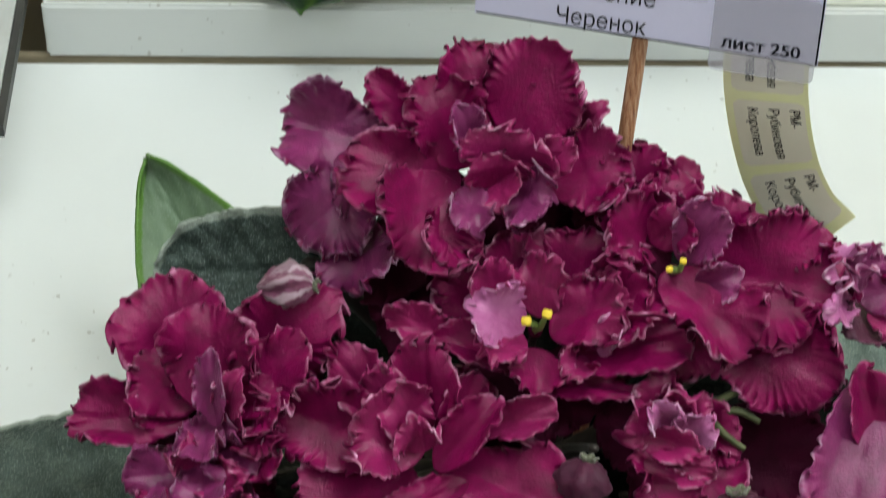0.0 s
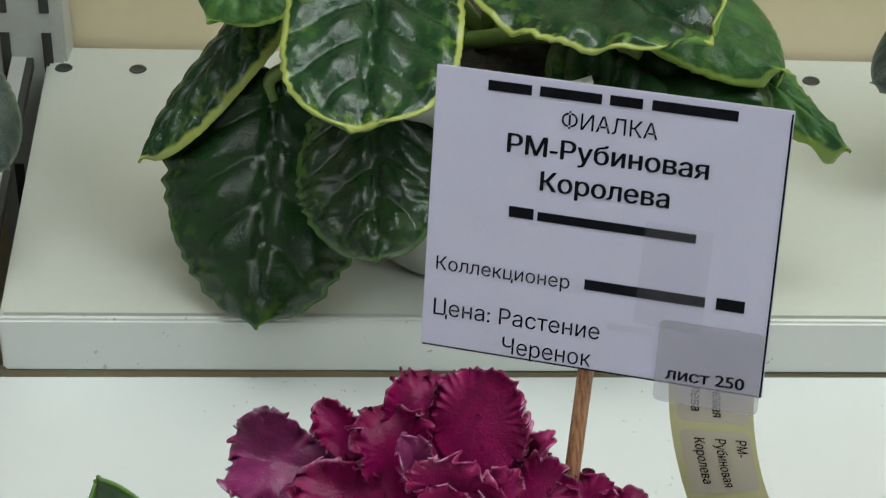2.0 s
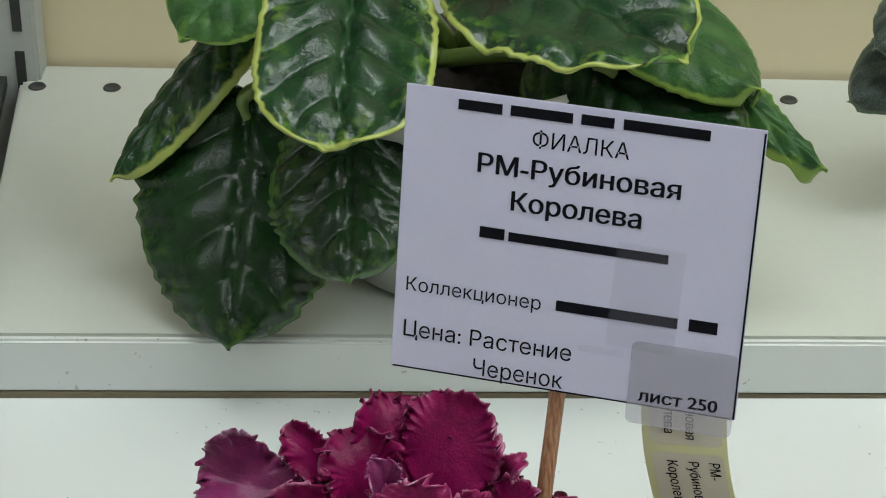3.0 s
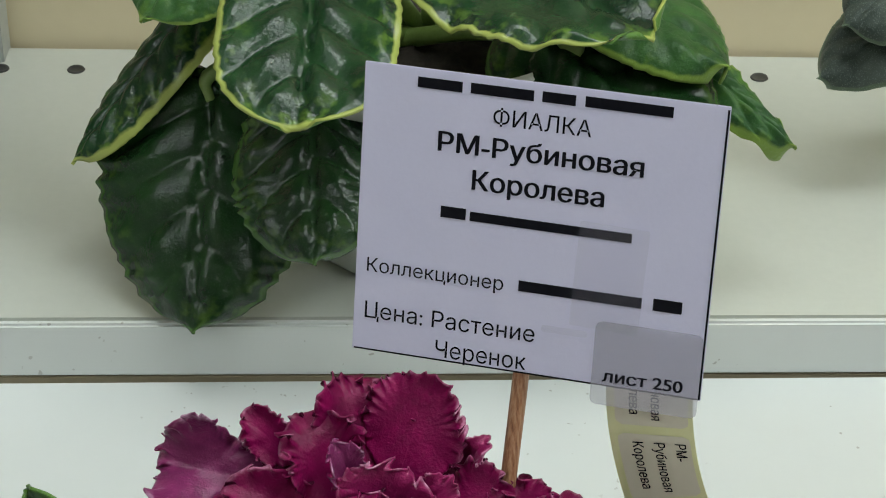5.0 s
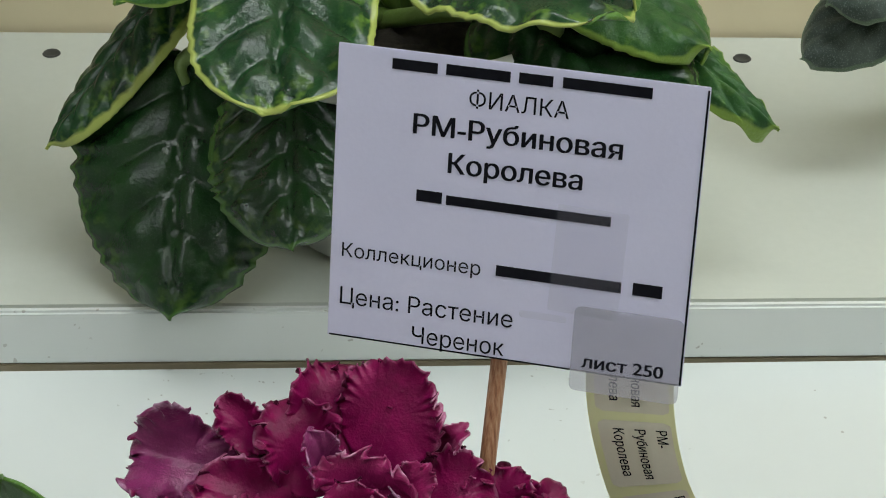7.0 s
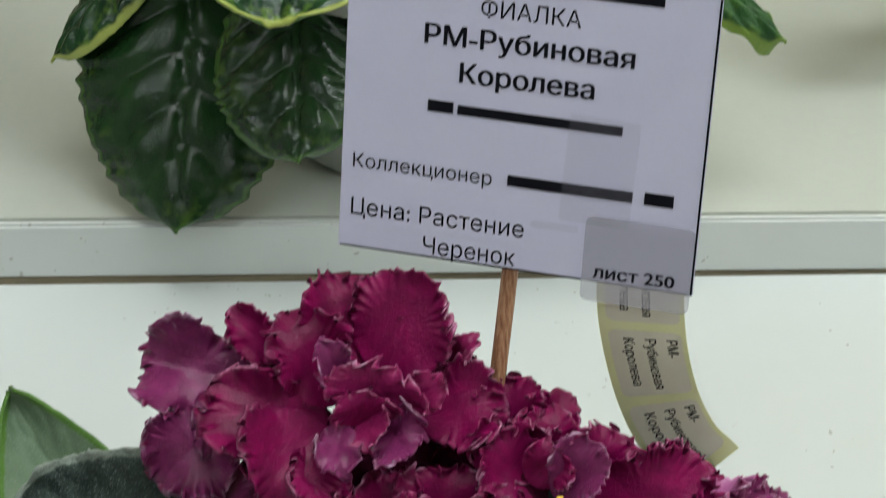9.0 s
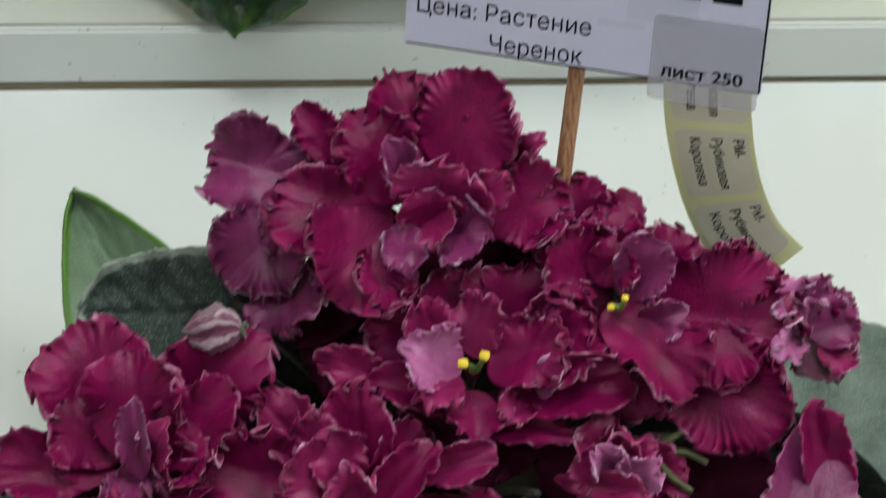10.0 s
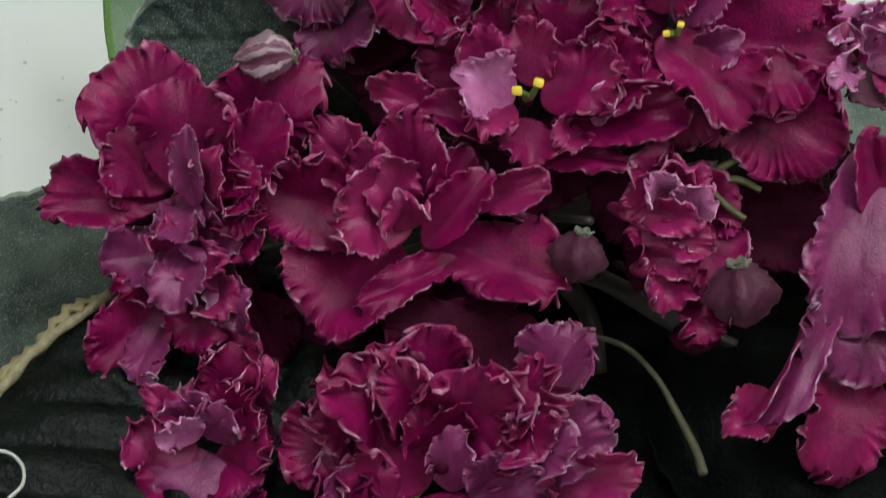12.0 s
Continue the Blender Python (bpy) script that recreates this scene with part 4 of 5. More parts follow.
bloom.petal((-4.2, -5.3, -8.6), (20.7, -10.1, -7.8), 7.4, "r", 1)
bloom.petal((-15.4, -0.8, -3.9), (-29.8, -0.7, 5.2), 8.4, "o", 1.2)
bloom.petal((-2.0, -4.1, -6.6), (-20.3, -3.4, -0.7), 8.9, "r", 0.8)
bloom.petal((-5.4, 2.8, 2.1), (-10.4, 6.0, 13.2), 10.0, "o", 0.9)
bloom.petal((0.7, 2.0, 1.4), (1.1, 6.7, 14.6), 11.1, "o", 0.9)
bloom.petal((10.1, 4.1, 2.7), (17.6, 3.5, 10.7), 11.1, "o", 1.1)
bloom.petal((2.9, -1.4, 0.1), (18.8, 0.2, 9.5), 13.3, "r", 0.8)
bloom.petal((-2.1, -0.7, 0.8), (-13.5, -2.6, 8.3), 12.2, "k", 0.9)
bloom.petal((-2.6, -1.6, 0.2), (-11.2, -11.6, 1.8), 10.0, "o", 0.9)
bloom.petal((13.4, -4.8, -2.6), (17.1, -2.1, 6.6), 5.1, "k", 1)
bloom.petal((11.3, -5.1, -3.9), (5.7, -10.7, -1.7), 6.6, "o", 1)
bloom = Bloom(violet, (-0.0736, -0.0610, 0.1214), (-0.15, -0.66, 0.74), "ruby bloom with broad upright petals", 0)
bloom.petal((0.5, 3.7, -8.8), (10.0, -2.3, -12.2), 20.6, "w", 0.6)
bloom.petal((-1.7, 1.4, -11.3), (-13.2, -3.5, -18.0), 20.6, "w", 0.6)
bloom.petal((-3.2, -0.3, -5.0), (-13.4, 16.1, 15.7), 22.1, "r", 0.8)
bloom.petal((2.3, 1.6, -3.5), (22.9, 11.2, 16.0), 20.3, "r", 0.7)
bloom.petal((-5.8, -2.8, -6.4), (-31.1, -4.4, -6.1), 11.9, "r", 1)
bloom.petal((-4.6, -2.4, -4.4), (-17.2, 3.1, 4.7), 13.5, "r", 0.9)
bloom.petal((-1.0, -4.3, -4.0), (-0.4, 6.9, 17.0), 18.5, "r", 0.7)
bloom.petal((0.7, -3.2, -2.7), (20.1, -0.9, 11.4), 15.1, "r", 0.7)
bloom.petal((3.0, -4.7, -3.6), (13.7, -6.1, 4.1), 13.4, "r", 0.9)
bloom.petal((3.9, -5.0, -6.4), (14.7, -9.6, -1.5), 12.4, "r", 1)
bloom.petal((-9.9, -2.9, -7.3), (-16.2, -0.9, -1.4), 10.2, "r", 1)
bloom.petal((3.9, -6.0, -8.6), (7.0, -15.6, -9.7), 12.4, "l", 1.1)
bloom.petal((0.8, -9.0, -2.4), (-0.9, -3.2, 13.2), 6.2, "l", 0.7)
bloom.petal((-0.2, -5.9, -4.0), (-3.3, -16.4, -5.8), 9.6, "l", 1)
bloom.petal((2.2, -6.9, -3.0), (6.3, -5.0, 9.0), 6.7, "o", 0.9)
bloom = Bloom(violet, (-0.0755, -0.0745, 0.1065), (-0.2, -0.72, 0.65), "crumpled ruby bloom", 0)
bloom.petal((-0.9, 6.5, -8.3), (9.6, -0.9, -13.3), 22.9, "w", 0.7)
bloom.petal((-3.2, 5.3, -10.3), (-9.1, 1.5, -16.4), 18.3, "w", 0.7)
bloom.petal((11.9, 1.8, -9.6), (18.9, -8.2, -18.5), 13.6, "w", 0.5)
bloom.petal((-2.3, 4.9, 0.1), (-16.1, 1.3, -0.4), 11.8, "l", 1.1)
bloom.petal((1.2, 4.4, 0.7), (-0.3, 7.8, 13.1), 11.8, "l", 1.2)
bloom.petal((4.8, 3.2, 2.0), (17.2, 0.6, 12.1), 10.1, "r", 1.2)
bloom.petal((-3.4, -1.8, -7.6), (-18.4, -10.9, -16.2), 14.7, "r", 0.9)
bloom.petal((-4.3, -5.3, -8.7), (-9.5, -17.0, -15.7), 9.6, "l", 0.8)
bloom.petal((1.3, -2.3, -5.2), (3.0, -13.4, -10.8), 10.7, "r", 1)
bloom.petal((4.8, -1.3, -3.0), (8.8, -9.7, -3.5), 10.1, "o", 1.2)
bloom.petal((-5.7, 3.1, -2.9), (-10.7, -5.0, -5.8), 11.3, "r", 1)
bloom.petal((6.8, -4.7, -9.2), (11.9, -17.8, -16.0), 11.2, "r", 0.8)
bloom.petal((2.6, 7.3, 7.3), (8.9, 5.8, 16.8), 10.0, "r", 1)
bloom.petal((6.3, 2.9, 0.6), (14.0, -12.0, -7.5), 7.8, "l", 1.2)
bloom.petal((0.6, 2.4, 4.4), (0.2, -12.2, -1.2), 10.6, "l", 0.8)
bloom.petal((1.6, 2.2, 3.0), (8.0, -6.5, 4.4), 8.9, "o", 1.3)
bloom.petal((-0.6, 1.8, 3.4), (-5.2, 0.4, 11.1), 7.8, "o", 1.2)
bloom = Bloom(violet, (-0.0302, -0.0653, 0.1163), (0, -0.6, 0.8), "ruby double bloom with long spreading petals", 0)
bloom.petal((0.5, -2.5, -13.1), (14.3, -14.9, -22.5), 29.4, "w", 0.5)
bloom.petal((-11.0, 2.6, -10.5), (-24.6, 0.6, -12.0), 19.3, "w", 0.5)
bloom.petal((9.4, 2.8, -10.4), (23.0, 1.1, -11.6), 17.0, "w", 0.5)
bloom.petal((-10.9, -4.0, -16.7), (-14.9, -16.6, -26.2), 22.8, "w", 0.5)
bloom.petal((-2.7, -4.2, -8.2), (-23.0, -19.0, -13.0), 23.5, "r", 0.5)
bloom.petal((4.6, -3.7, -7.8), (29.4, -14.0, -9.2), 17.9, "r", 0.6)
bloom.petal((8.6, -7.3, -8.0), (-10.9, -20.0, -10.0), 7.8, "r", 1.3)
bloom.petal((-3.8, -2.0, -4.0), (-32.4, -0.4, 4.7), 17.9, "r", 0.9)
bloom.petal((-5.0, 1.5, -1.3), (-21.5, 8.0, 12.2), 11.2, "o", 1.2)
bloom.petal((-3.8, 0.8, -0.6), (-11.4, 5.1, 11.3), 10.0, "o", 1.2)
bloom.petal((9.6, 0.1, -1.2), (26.7, 0.6, 6.7), 7.4, "o", 0.9)
bloom.petal((2.7, 3.8, -3.4), (10.5, 10.0, 6.3), 13.5, "r", 0.6)
bloom.petal((0.8, -3.4, -2.6), (-0.4, 8.1, 17.3), 13.9, "r", 0.4)
bloom.petal((3.6, -5.2, -3.9), (10.1, 4.1, 11.9), 8.9, "r", 0.6)
bloom.petal((2.0, -8.1, -4.8), (14.0, -0.3, 8.6), 8.9, "r", 0.6)
bloom.petal((-29.3, -1.0, -0.8), (-32.0, 0.9, 8.2), 7.8, "o", 1.3)
bloom.petal((-0.2, -5.3, -1.5), (-15.8, -6.4, 6.4), 15.5, "o", 0.9)
bloom.petal((-0.3, -3.5, -0.1), (-7.2, -0.2, 12.4), 10.0, "o", 1.2)
bloom.petal((-0.1, -7.1, -0.3), (-3.2, -6.8, 8.6), 8.8, "o", 1)
bloom = Bloom(violet, (0.0214, -0.0669, 0.1145), (0.15, -0.7, 0.68), "narrow folded ruby bloom", 0)
bloom.petal((3.1, 7.4, -7.6), (34.2, 10.3, -11.5), 20.0, "w", 0.3)
bloom.petal((-2.6, 8.3, -5.4), (-16.3, 8.3, -2.4), 17.1, "w", 0.4)
bloom.petal((-0.3, 5.4, -8.8), (-3.6, -4.4, -18.2), 17.1, "w", 0.4)
bloom.petal((1.5, 3.8, -2.3), (11.5, 5.0, 2.6), 14.6, "r", 0.8)
bloom.petal((0.3, -0.2, -4.6), (12.4, -7.1, -8.6), 13.5, "r", 0.9)
bloom.petal((-1.9, -0.8, -4.8), (-9.7, -7.9, -3.1), 11.2, "r", 0.9)
bloom.petal((-1.4, 1.2, -1.3), (-11.0, -0.3, 7.9), 10.6, "o", 1)
bloom.petal((-0.9, 2.1, -0.6), (-6.9, 6.6, 14.2), 11.2, "o", 1.2)
bloom.petal((-1.0, 2.1, 0.9), (1.3, 4.8, 11.9), 11.2, "o", 1.2)
bloom.petal((-1.4, -4.2, -6.9), (0.1, -15.1, -11.2), 11.2, "o", 1.2)
bloom.petal((0.9, -9.3, -12.7), (7.7, -17.8, -17.1), 9.0, "r", 1)
bloom.petal((-1.1, -2.0, 1.1), (4.9, -1.7, 10.3), 8.3, "k", 0.8)
bloom.petal((-8.3, -4.0, -0.8), (6.8, -7.6, 0.8), 7.3, "o", 1.1)
bloom.petal((-8.4, -2.0, 2.6), (4.5, -5.6, 4.9), 6.6, "o", 1.1)
bloom.petal((-2.3, 0.6, 4.0), (-6.1, -1.1, 13.3), 6.7, "k", 1)
bloom.petal((-6.5, -6.2, -4.9), (4.3, -9.2, -3.1), 6.7, "o", 1)
bloom = Bloom(violet, (0.0545, -0.0710, 0.1090), (0.15, -0.7, 0.65), "hanging bloom with lilac petal backs", 0)
bloom.petal((8.3, 8.7, -4.5), (15.8, -7.5, -23.6), 25.3, "w", 0.5)
bloom.petal((-0.2, -10.3, -15.5), (-2.5, -31.1, -31.4), 18.7, "r", 1)
bloom.petal((2.7, 1.5, -1.9), (-0.3, -18.9, -17.4), 23.2, "l", 0.8)
bloom.petal((10.6, 4.7, -0.3), (19.3, -12.9, -13.9), 20.5, "l", 0.7)
bloom.petal((5.8, 15.6, 15.4), (-1.4, -13.6, -8.4), 20.3, "l", 0.6)
bloom.petal((-0.9, 0.4, -0.8), (-19.5, -28.4, -20.1), 7.4, "l", 0.9)
bloom.petal((-15.2, -20.0, -18.1), (-22.9, -30.5, -20.1), 10.1, "o", 1.2)
bloom.petal((8.7, 3.8, 0.6), (2.8, 13.4, 19.7), 10.2, "r", 0.6)
bloom = Bloom(violet, (-0.0243, -0.1123, 0.0926), (0, -0.56, 0.83), "low ruby bloom with a frilled crown", 0)
bloom.petal((2.8, 19.4, 1.1), (4.8, 34.0, 9.6), 29.8, "w", 0.6)
bloom.petal((-6.9, 12.0, -3.9), (-16.0, 22.9, 3.4), 24.2, "w", 0.6)
bloom.petal((16.1, 10.5, -5.0), (24.8, 17.8, -0.0), 22.0, "w", 0.6)
bloom.petal((17.0, 14.3, 2.4), (27.7, 23.4, 13.4), 13.6, "l", 0.8)
bloom.petal((-8.8, 0.2, -4.7), (-29.7, 6.2, 5.4), 17.3, "r", 1)
bloom.petal((-6.6, -1.6, -5.9), (-25.0, -7.9, -4.1), 20.6, "r", 1)
bloom.petal((11.7, 1.3, -3.9), (31.0, 9.5, 7.6), 15.2, "l", 1)
bloom.petal((20.3, -1.0, -4.3), (38.1, -2.3, 2.1), 10.3, "o", 1.2)
bloom.petal((-2.4, 5.1, -3.8), (-20.4, 11.1, 17.1), 20.1, "r", 1.2)
bloom.petal((-0.3, 6.9, -2.6), (-6.7, 15.8, 20.3), 19.1, "r", 1.2)
bloom.petal((1.9, 5.4, -2.4), (8.7, 10.7, 18.1), 20.6, "r", 1.3)
bloom.petal((5.2, 4.5, -3.0), (24.0, 7.6, 14.8), 17.4, "r", 1.2)
bloom.petal((-8.9, 5.3, -2.5), (-23.9, 5.8, 13.5), 13.0, "o", 1.3)
bloom.petal((6.2, 6.6, -0.4), (15.6, 9.5, 17.2), 11.9, "o", 1.3)
bloom.petal((-2.4, 8.3, 0.8), (-10.8, 11.0, 18.3), 11.9, "o", 1.3)
bloom.petal((10.6, 2.2, -3.4), (25.2, 1.7, 9.6), 13.0, "l", 1.2)
bloom.petal((-2.3, 0.6, -6.8), (-15.6, 2.9, 5.6), 14.1, "r", 1.1)
bloom.petal((0.9, 3.9, -5.8), (-4.5, 9.2, 9.8), 14.2, "r", 1.2)
bloom.petal((2.0, 3.9, -5.8), (8.8, 8.0, 9.0), 14.2, "r", 1.2)
bloom.petal((6.3, 3.4, -5.0), (17.9, 2.6, 6.6), 13.1, "r", 1.2)
bloom.petal((5.3, -2.9, -5.6), (19.5, -5.0, 2.7), 13.0, "l", 1)
bloom.petal((2.0, -0.9, -6.6), (2.3, -18.5, -7.6), 22.8, "r", 1)
bloom.petal((-6.6, -2.7, -7.9), (-14.6, -16.9, -6.6), 17.4, "r", 1)
bloom.petal((10.7, -1.7, -7.2), (21.2, -15.7, -5.8), 17.4, "r", 1)
bloom.petal((2.0, -1.5, -5.8), (2.0, 2.9, 6.8), 9.2, "l", 0.7)
bloom.petal((8.5, -2.9, -5.6), (11.0, -0.7, 5.5), 10.3, "l", 0.9)
bloom.petal((-8.7, -3.1, -5.7), (-19.0, -4.0, 5.7), 11.9, "o", 1.2)
bloom.petal((-10.8, -3.1, -5.7), (-23.2, -7.0, 2.5), 9.7, "l", 1.2)
bloom = Bloom(violet, (-0.0666, -0.1020, 0.0973), (-0.15, -0.68, 0.7), "ruby bloom with lilac lower petals", 0)
bloom.petal((-2.2, 2.7, -10.6), (9.0, 1.7, -9.1), 18.9, "w", 0.6)
bloom.petal((-5.6, 0.6, -13.3), (-15.7, -0.9, -16.9), 16.7, "w", 0.6)
bloom.petal((-1.7, -6.2, -13.4), (1.3, -18.9, -18.1), 19.9, "r", 0.9)
bloom.petal((-4.7, 0.0, -3.8), (-9.6, -0.1, 2.1), 8.8, "o", 1.2)
bloom.petal((-0.2, -2.6, -4.0), (6.8, -1.0, 6.1), 12.0, "r", 0.9)
bloom.petal((0.9, -5.2, -7.7), (9.0, -6.0, 0.4), 12.0, "r", 0.9)
bloom.petal((-2.2, -0.5, -13.6), (4.7, -9.0, -20.4), 18.9, "w", 0.6)
bloom.petal((-0.4, 0.3, -4.1), (4.4, 6.5, 10.1), 12.6, "r", 1)
bloom.petal((-2.6, -4.2, -8.9), (-7.4, -13.8, -12.2), 22.0, "l", 0.8)
bloom.petal((-1.0, -3.7, -9.5), (8.8, -11.0, -8.8), 15.4, "r", 0.7)
bloom.petal((-4.7, -4.7, -8.4), (-19.1, -6.1, -4.3), 11.0, "o", 1.2)
bloom.petal((-6.4, -6.2, -11.7), (-16.3, -11.3, -11.6), 9.9, "r", 1)
bloom.petal((-2.8, -3.8, -4.3), (-7.9, -1.0, 5.8), 10.4, "l", 1.1)
bloom.petal((-3.9, -3.7, -4.4), (-13.7, -1.1, 5.8), 6.1, "o", 1.2)
bloom.petal((-4.2, -5.7, -3.6), (-9.5, -6.4, 3.1), 9.2, "k", 0.9)
bloom.petal((-1.6, -5.3, -4.1), (1.8, -4.8, 5.6), 9.8, "l", 0.8)
bloom.petal((6.4, -0.1, -0.1), (8.5, 2.0, 10.8), 7.6, "o", 1)
bloom = Bloom(violet, (0.0560, -0.0430, 0.1365), (0.5, -0.5, 0.7), "half-open lilac bloom", 0)
bloom.petal((1.9, 3.6, -5.9), (2.8, -7.0, -8.4), 13.8, "b", 0.8)
bloom.petal((1.5, 2.6, -3.5), (-7.4, 1.2, 9.0), 10.3, "k", 1.2)
bloom.petal((1.6, 3.5, -2.9), (2.1, 7.5, 6.7), 10.8, "l", 1.2)
bloom.petal((2.8, 4.1, -3.3), (10.1, 8.1, 1.4), 8.6, "l", 1.2)
bloom.petal((2.1, 1.9, -4.4), (11.9, 4.3, -2.6), 9.7, "l", 1.1)
bloom.petal((-0.1, 0.1, -1.3), (-6.4, -11.4, 2.2), 7.5, "k", 1.2)
bloom.petal((3.7, -0.1, -5.6), (10.9, -3.7, -7.6), 7.5, "o", 1.2)
bloom.petal((1.0, -0.3, -0.9), (-0.0, -1.5, 7.4), 7.9, "l", 1)
# buds and flower stalks
bud(violet, (-0.0535, -0.050, 0.1400), (-0.98, 0.1, -0.14), 0.0125, 0.0085, STRIPED, "striped pale lilac bud")
bud(violet, (0.0025, -0.0730, 0.1160), (-0.2, -0.5, -0.85), 0.0105, 0.0100, BUD, "fuzzy lilac bud")
bud(violet, (0.0325, -0.0770, 0.1120), (0.15, -0.45, -0.88), 0.0135, 0.0125, BUD, "fuzzy lilac bud")
bud(violet, (0.0252, -0.0790, 0.0975), (0.0, -0.4, -0.9), 0.0075, 0.0085, WINE, "small wine-red bud")
for p in ((-0.021, -0.0335, 0.1534), (-0.0430, -0.0305, 0.1495), (0.0143, -0.029, 0.150), (0.0187, -0.0439, 0.1413), (-0.0088, -0.0521, 0.1317), (-0.0736, -0.061, 0.1214),
          (-0.0302, -0.0653, 0.1163), (0.0214, -0.0669, 0.1145), (0.0545, -0.071, 0.109), (-0.0666, -0.1020, 0.0973), (0.056, -0.043, 0.1365), (0.034, -0.073, 0.108), (0.004, -0.069, 0.115), (-0.060, -0.0445, 0.1315), (-0.0243, -0.1123, 0.0926), (-0.0759, -0.0725, 0.104), (0.024, -0.077, 0.101)):
    foot = Vector((heart[0] + 0.25 * (p[0] - heart[0]), heart[1] + 0.2 * (p[1] - heart[1]), 0.082))
    tip = Vector(p) + Vector((0, 0.001, -0.001))
    mid = foot * 0.5 + tip * 0.5 + Vector((0, 0.016, -0.010))
    st = part("flower_stalk", tube([foot, mid, tip], [0.0010, 0.0009, 0.0009], 8), STALK_DARK, violet, "", True)
    st.matrix_basis = Matrix.Translation(-violet.location)

# ---------------------------------------------------------------- the sign
stake = empty("wooden_skewer", (0.0108, -0.0180, 0.1815), "thin bamboo skewer standing in the violet's pot", "skewer")
bm = tube([(-0.0095, -0.0215, -0.103), (-0.0025, -0.0055, -0.028), (0.0025, 0.0055, 0.028)], [0.00165, 0.00165, 0.00165], 14)
part("stick", bm, BAMBOO, stake)

corner, across, down = Vector((-0.02, 0.0, 0.24)), Vector((0.0678, -0.0166, 0.0004)).normalized(), Vector((-0.003, -0.0127, -0.0577)).normalized()
facing = down.cross(across).normalized() * -1
if facing.y > 0:
    facing = -facing
up_card = -down
card = empty("price_card", (0, 0, 0), "lilac-white printed plant label taped to a skewer", "label")
card.matrix_basis = Matrix.Translation(corner) @ Matrix((across, up_card, across.cross(up_card))).transposed().to_4x4()
MM = 0.001
paper = part("paper", boxed(0, -59.2 * MM, -0.0004, 69.9 * MM, 0, 0, bevel=0.00012), PAPER, card)


def printed(words, x, y, width, cap, bold=0.0):
    ob = mesh_part("lettering", text_mesh(words, x * MM, -y * MM, width * MM, cap * MM, bold), card)
    ob.location.z = 0.00012
    return ob


printed("ФИАЛКА", 25.5, 9.3, 18.9, 3.3)
printed("РМ-Рубиновая", 15.2, 15.8, 39.6, 3.9, 0.022)
printed("Королева", 22.3, 22.7, 25.5, 3.9, 0.022)
printed("Коллекционер", 2.3, 42.4, 27.4, 2.9)
printed("Цена: Растение", 2.3, 52.2, 34.3, 3.5)
printed("Черенок", 17.0, 58.3, 18.3, 3.5)
bars = [(10.5, 3.8, 19.2, 2.1), (20.8, 3.7, 33.0, 2.1), (34.6, 3.6, 41.0, 2.1), (42.8, 3.5, 59.4, 2.1),
        (16.4, 29.1, 21.4, 2.3), (22.2, 29.1, 53.8, 1.9), (32.7, 42.0, 56.8, 2.2), (59.0, 42.0, 64.6, 2.5)]
for a, b, c, h in bars:
    mesh_part("print_bar", bar_mesh([(a * MM, -b * MM, c * MM, (-b + h) * MM)]), card).location.z = 0.00012
for edge in ((69.35, -59.0, 69.75, -0.6), (0.4, -59.1, 69.2, -58.75)):
    mesh_part("border_line", bar_mesh([tuple(q * MM for q in edge)]), card).location.z = 0.00013

tape = part("tape", rounded(44.5 * MM, -46.0 * MM, 58.0 * MM, -24.5 * MM, 0.0004, 0.00005), TAPE, card, "clear adhesive tape")
tape.location.z = 0.0002
tape.rotation_euler.z = -0.03
glue = part("glue_smear", rounded(37.8 * MM, -49.6 * MM, 47.0 * MM, -48.2 * MM, 0.0006, 0.0001), TAPE, card, "dried glue smear")
glue.location.z = 0.0002
sticker = part("sticker", rounded(48.4 * MM, -63.0 * MM, 69.4 * MM, -45.6 * MM, 0.0014, 0.00006), FILM, card, "translucent price sticker")
sticker.location.z = 0.0003
pr = mesh_part("lettering", text_mesh("лист 250", 50.6 * MM, -58.0 * MM, 15.6 * MM, 2.5 * MM, 0.02), sticker)
pr.location.z = 0.00012


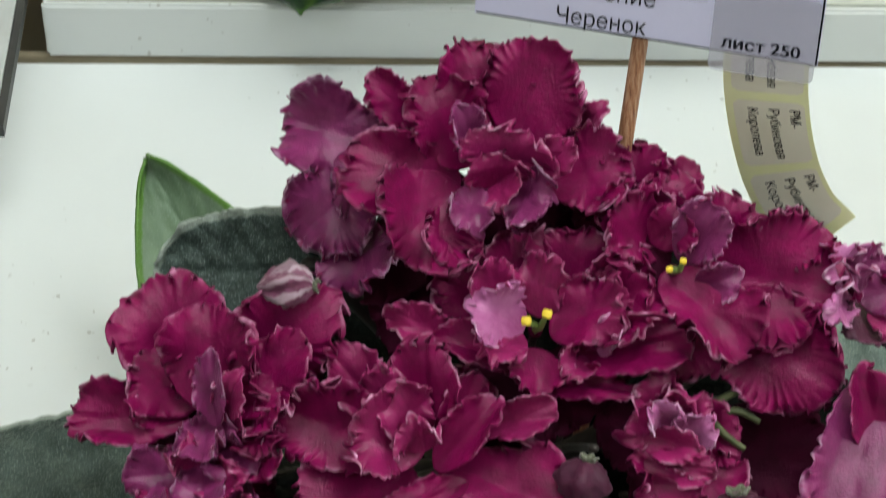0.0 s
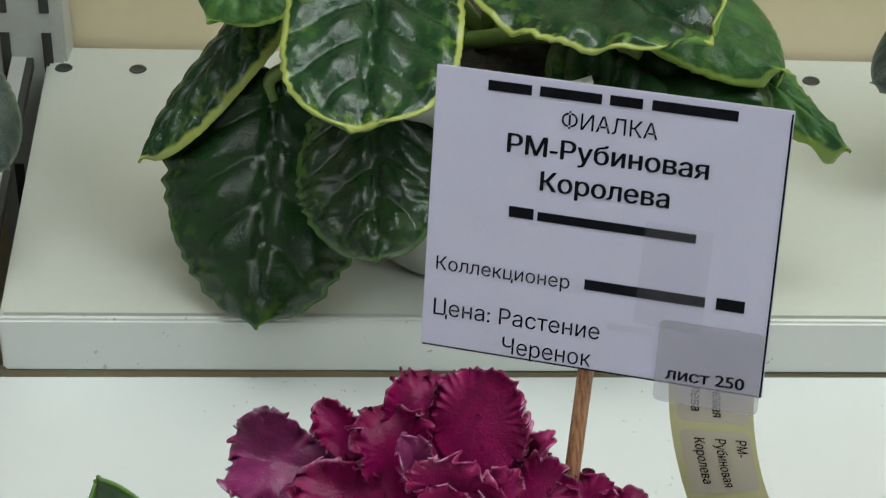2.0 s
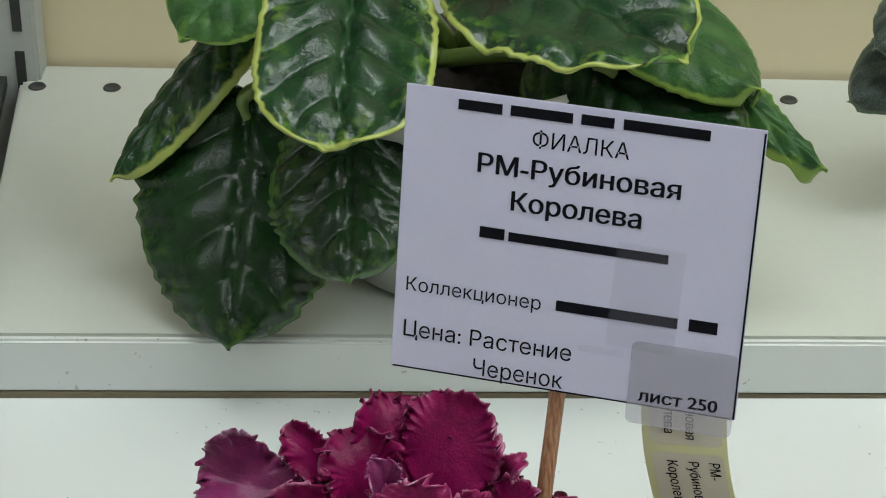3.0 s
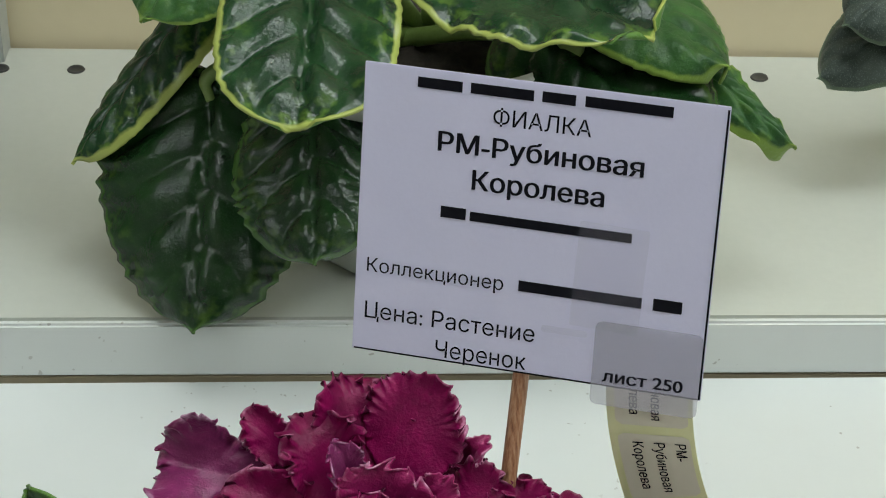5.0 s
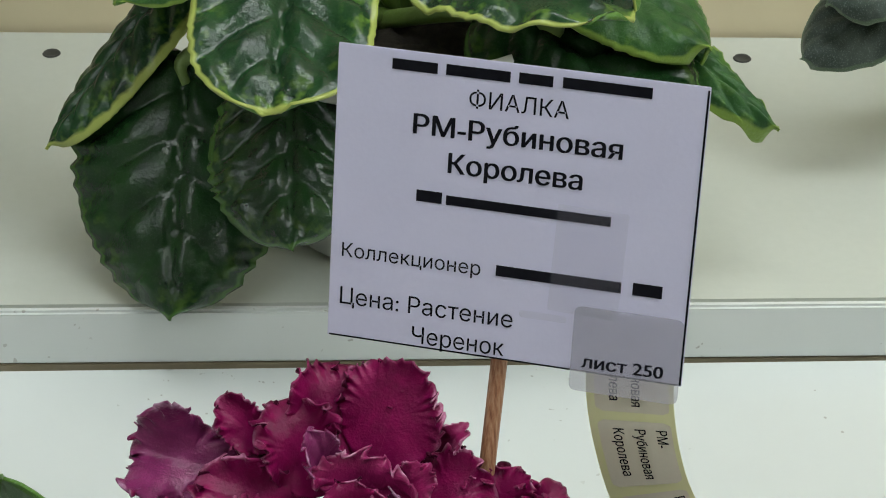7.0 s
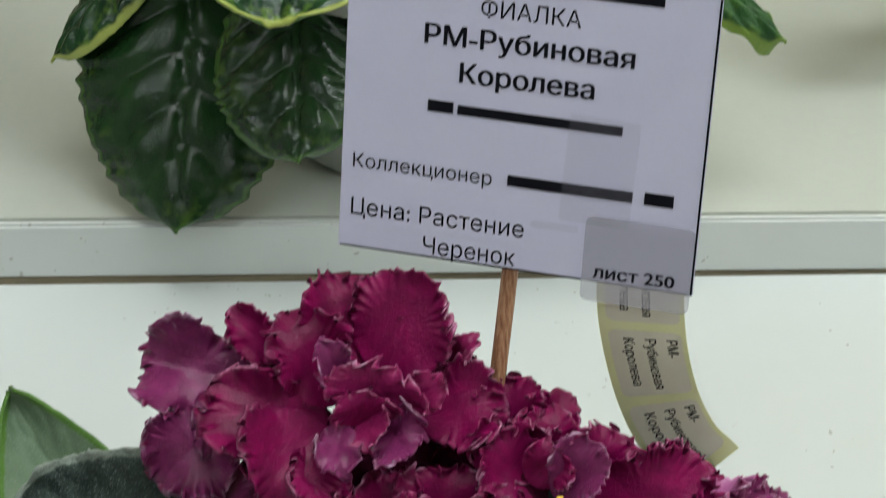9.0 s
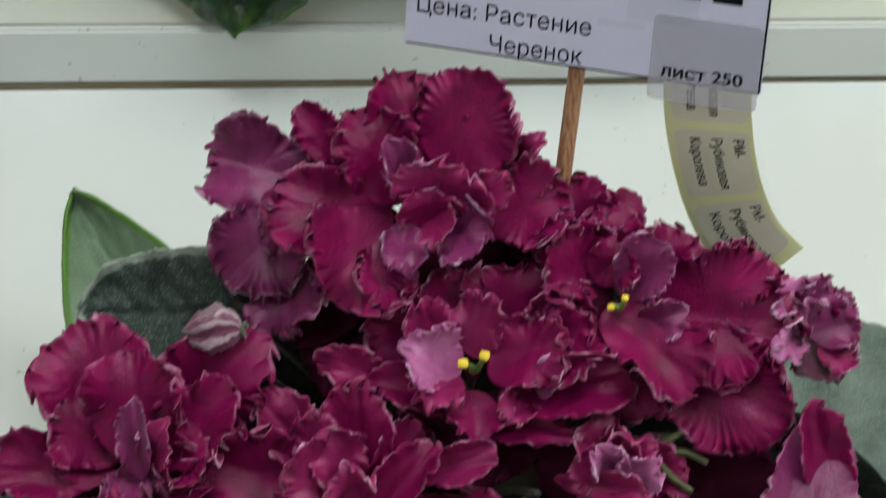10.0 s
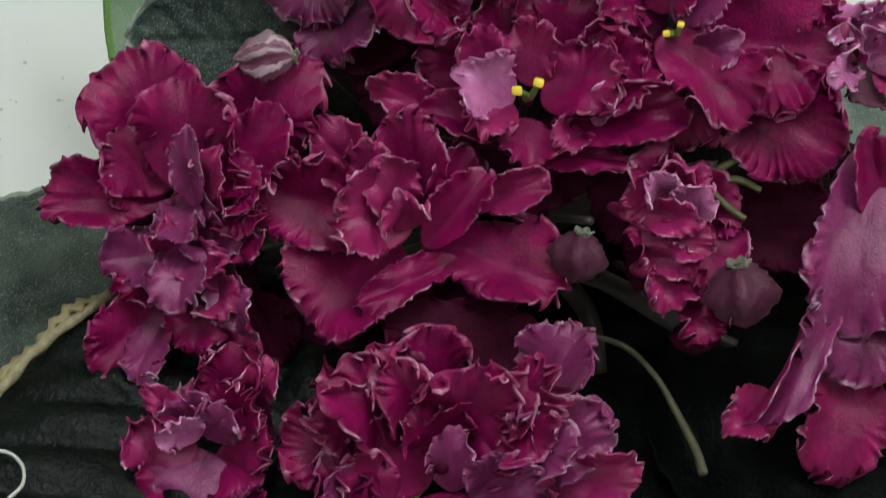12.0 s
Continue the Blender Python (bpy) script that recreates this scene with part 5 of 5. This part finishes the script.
# the ribbon of spare stickers that hangs behind the card
def ribbon():
    strip = empty("sticker_strip", (0.036, -0.0225, 0.19), "yellow backing strip with grey stickers hanging behind the card", "sticker strip")
    path = [(0.0350, -0.0185, 0.2050), (0.0355, -0.0215, 0.1900), (0.0362, -0.0235, 0.1725), (0.0400, -0.0240, 0.1553), (0.0453, -0.0262, 0.1443), (0.0515, -0.0290, 0.1385)]
    pts, fine = [Vector(p) for p in path], []
    for i in range(len(pts) - 1):
        p0, p1, p2, p3 = pts[max(i - 1, 0)], pts[i], pts[i + 1], pts[min(i + 2, len(pts) - 1)]
        for k in range(12):
            t = k / 12
            fine.append(0.5 * ((2 * p1) + (p2 - p0) * t + (2 * p0 - 5 * p1 + 4 * p2 - p3) * t * t + (3 * p1 - p0 - 3 * p2 + p3) * t ** 3))
    fine.append(pts[-1])
    length = [0.0]
    for a, b in zip(fine, fine[1:]):
        length.append(length[-1] + (b - a).length)

    def at(s, c, lift):
        """Place at s along the ribbon, c across and lift off its face."""
        i = max(0, min(len(fine) - 2, next((k for k in range(len(length) - 1) if length[k + 1] >= s), len(fine) - 2)))
        t = (s - length[i]) / (length[i + 1] - length[i])
        d = (fine[min(i + 2, len(fine) - 1)] - fine[max(i - 1, 0)]).normalized()
        w = Vector((0.93, -0.30, 0.0)) - d * d.dot(Vector((0.93, -0.30, 0.0)))
        w.normalize()
        n = w.cross(-d).normalized()
        return fine[i].lerp(fine[i + 1], t) + w * c + n * lift - strip.location

    def band(s0, s1, c0, c1, lift, thick, material, name, r=0.0):
        n, m = 24, 9
        verts, faces = [], []
        for lay in (lift, lift - thick):
            for i in range(n + 1):
                s = s0 + (s1 - s0) * i / n
                e = min(s - s0, s1 - s)
                inset = r - math.sqrt(max(0.0, r * r - (r - e) ** 2)) if r and e < r else 0.0
                for j in range(m):
                    verts.append(at(s, c0 + inset + (c1 - c0 - 2 * inset) * j / (m - 1), lay))
        k = (n + 1) * m
        for i in range(n):
            for j in range(m - 1):
                a = i * m + j
                faces += [(a, a + m, a + m + 1, a + 1), (k + a, k + a + 1, k + a + m + 1, k + a + m)]
        return mesh_part(name, as_mesh(name, verts, faces, [material]), strip)

    total = length[-1]
    band(0.002, total, -0.0087, 0.0087, 0.0, 0.00012, BACKING, "backing")
    start = 0.0175
    for k in range(4):
        s0 = start + 0.0181 * k
        s1 = min(s0 + 0.0160, total - 0.001)
        if s1 - s0 < 0.006:
            break
        band(s0, s1, -0.0070, 0.0078, 0.0002, 0.00008, LABEL, "sticker", 0.0013)
        for words, c, w in (("РМ-", 0.0047, 0.0044), ("Рубиновая", 0.0004, 0.0126), ("Королева", -0.0040, 0.0116)):
            if s0 + 0.002 + w > total:
                continue
            me = text_mesh(words, 0.0, 0.0, w, 0.0022, 0.01)
            co = [v.co.copy() for v in me.vertices]
            for v, q in zip(me.vertices, co):
                v.co = at(min(s0 + 0.0018 + q.x, total - 0.0005), c + q.y, 0.00035)
            me.update()
            mesh_part("lettering", me, strip)
    return strip


ribbon()
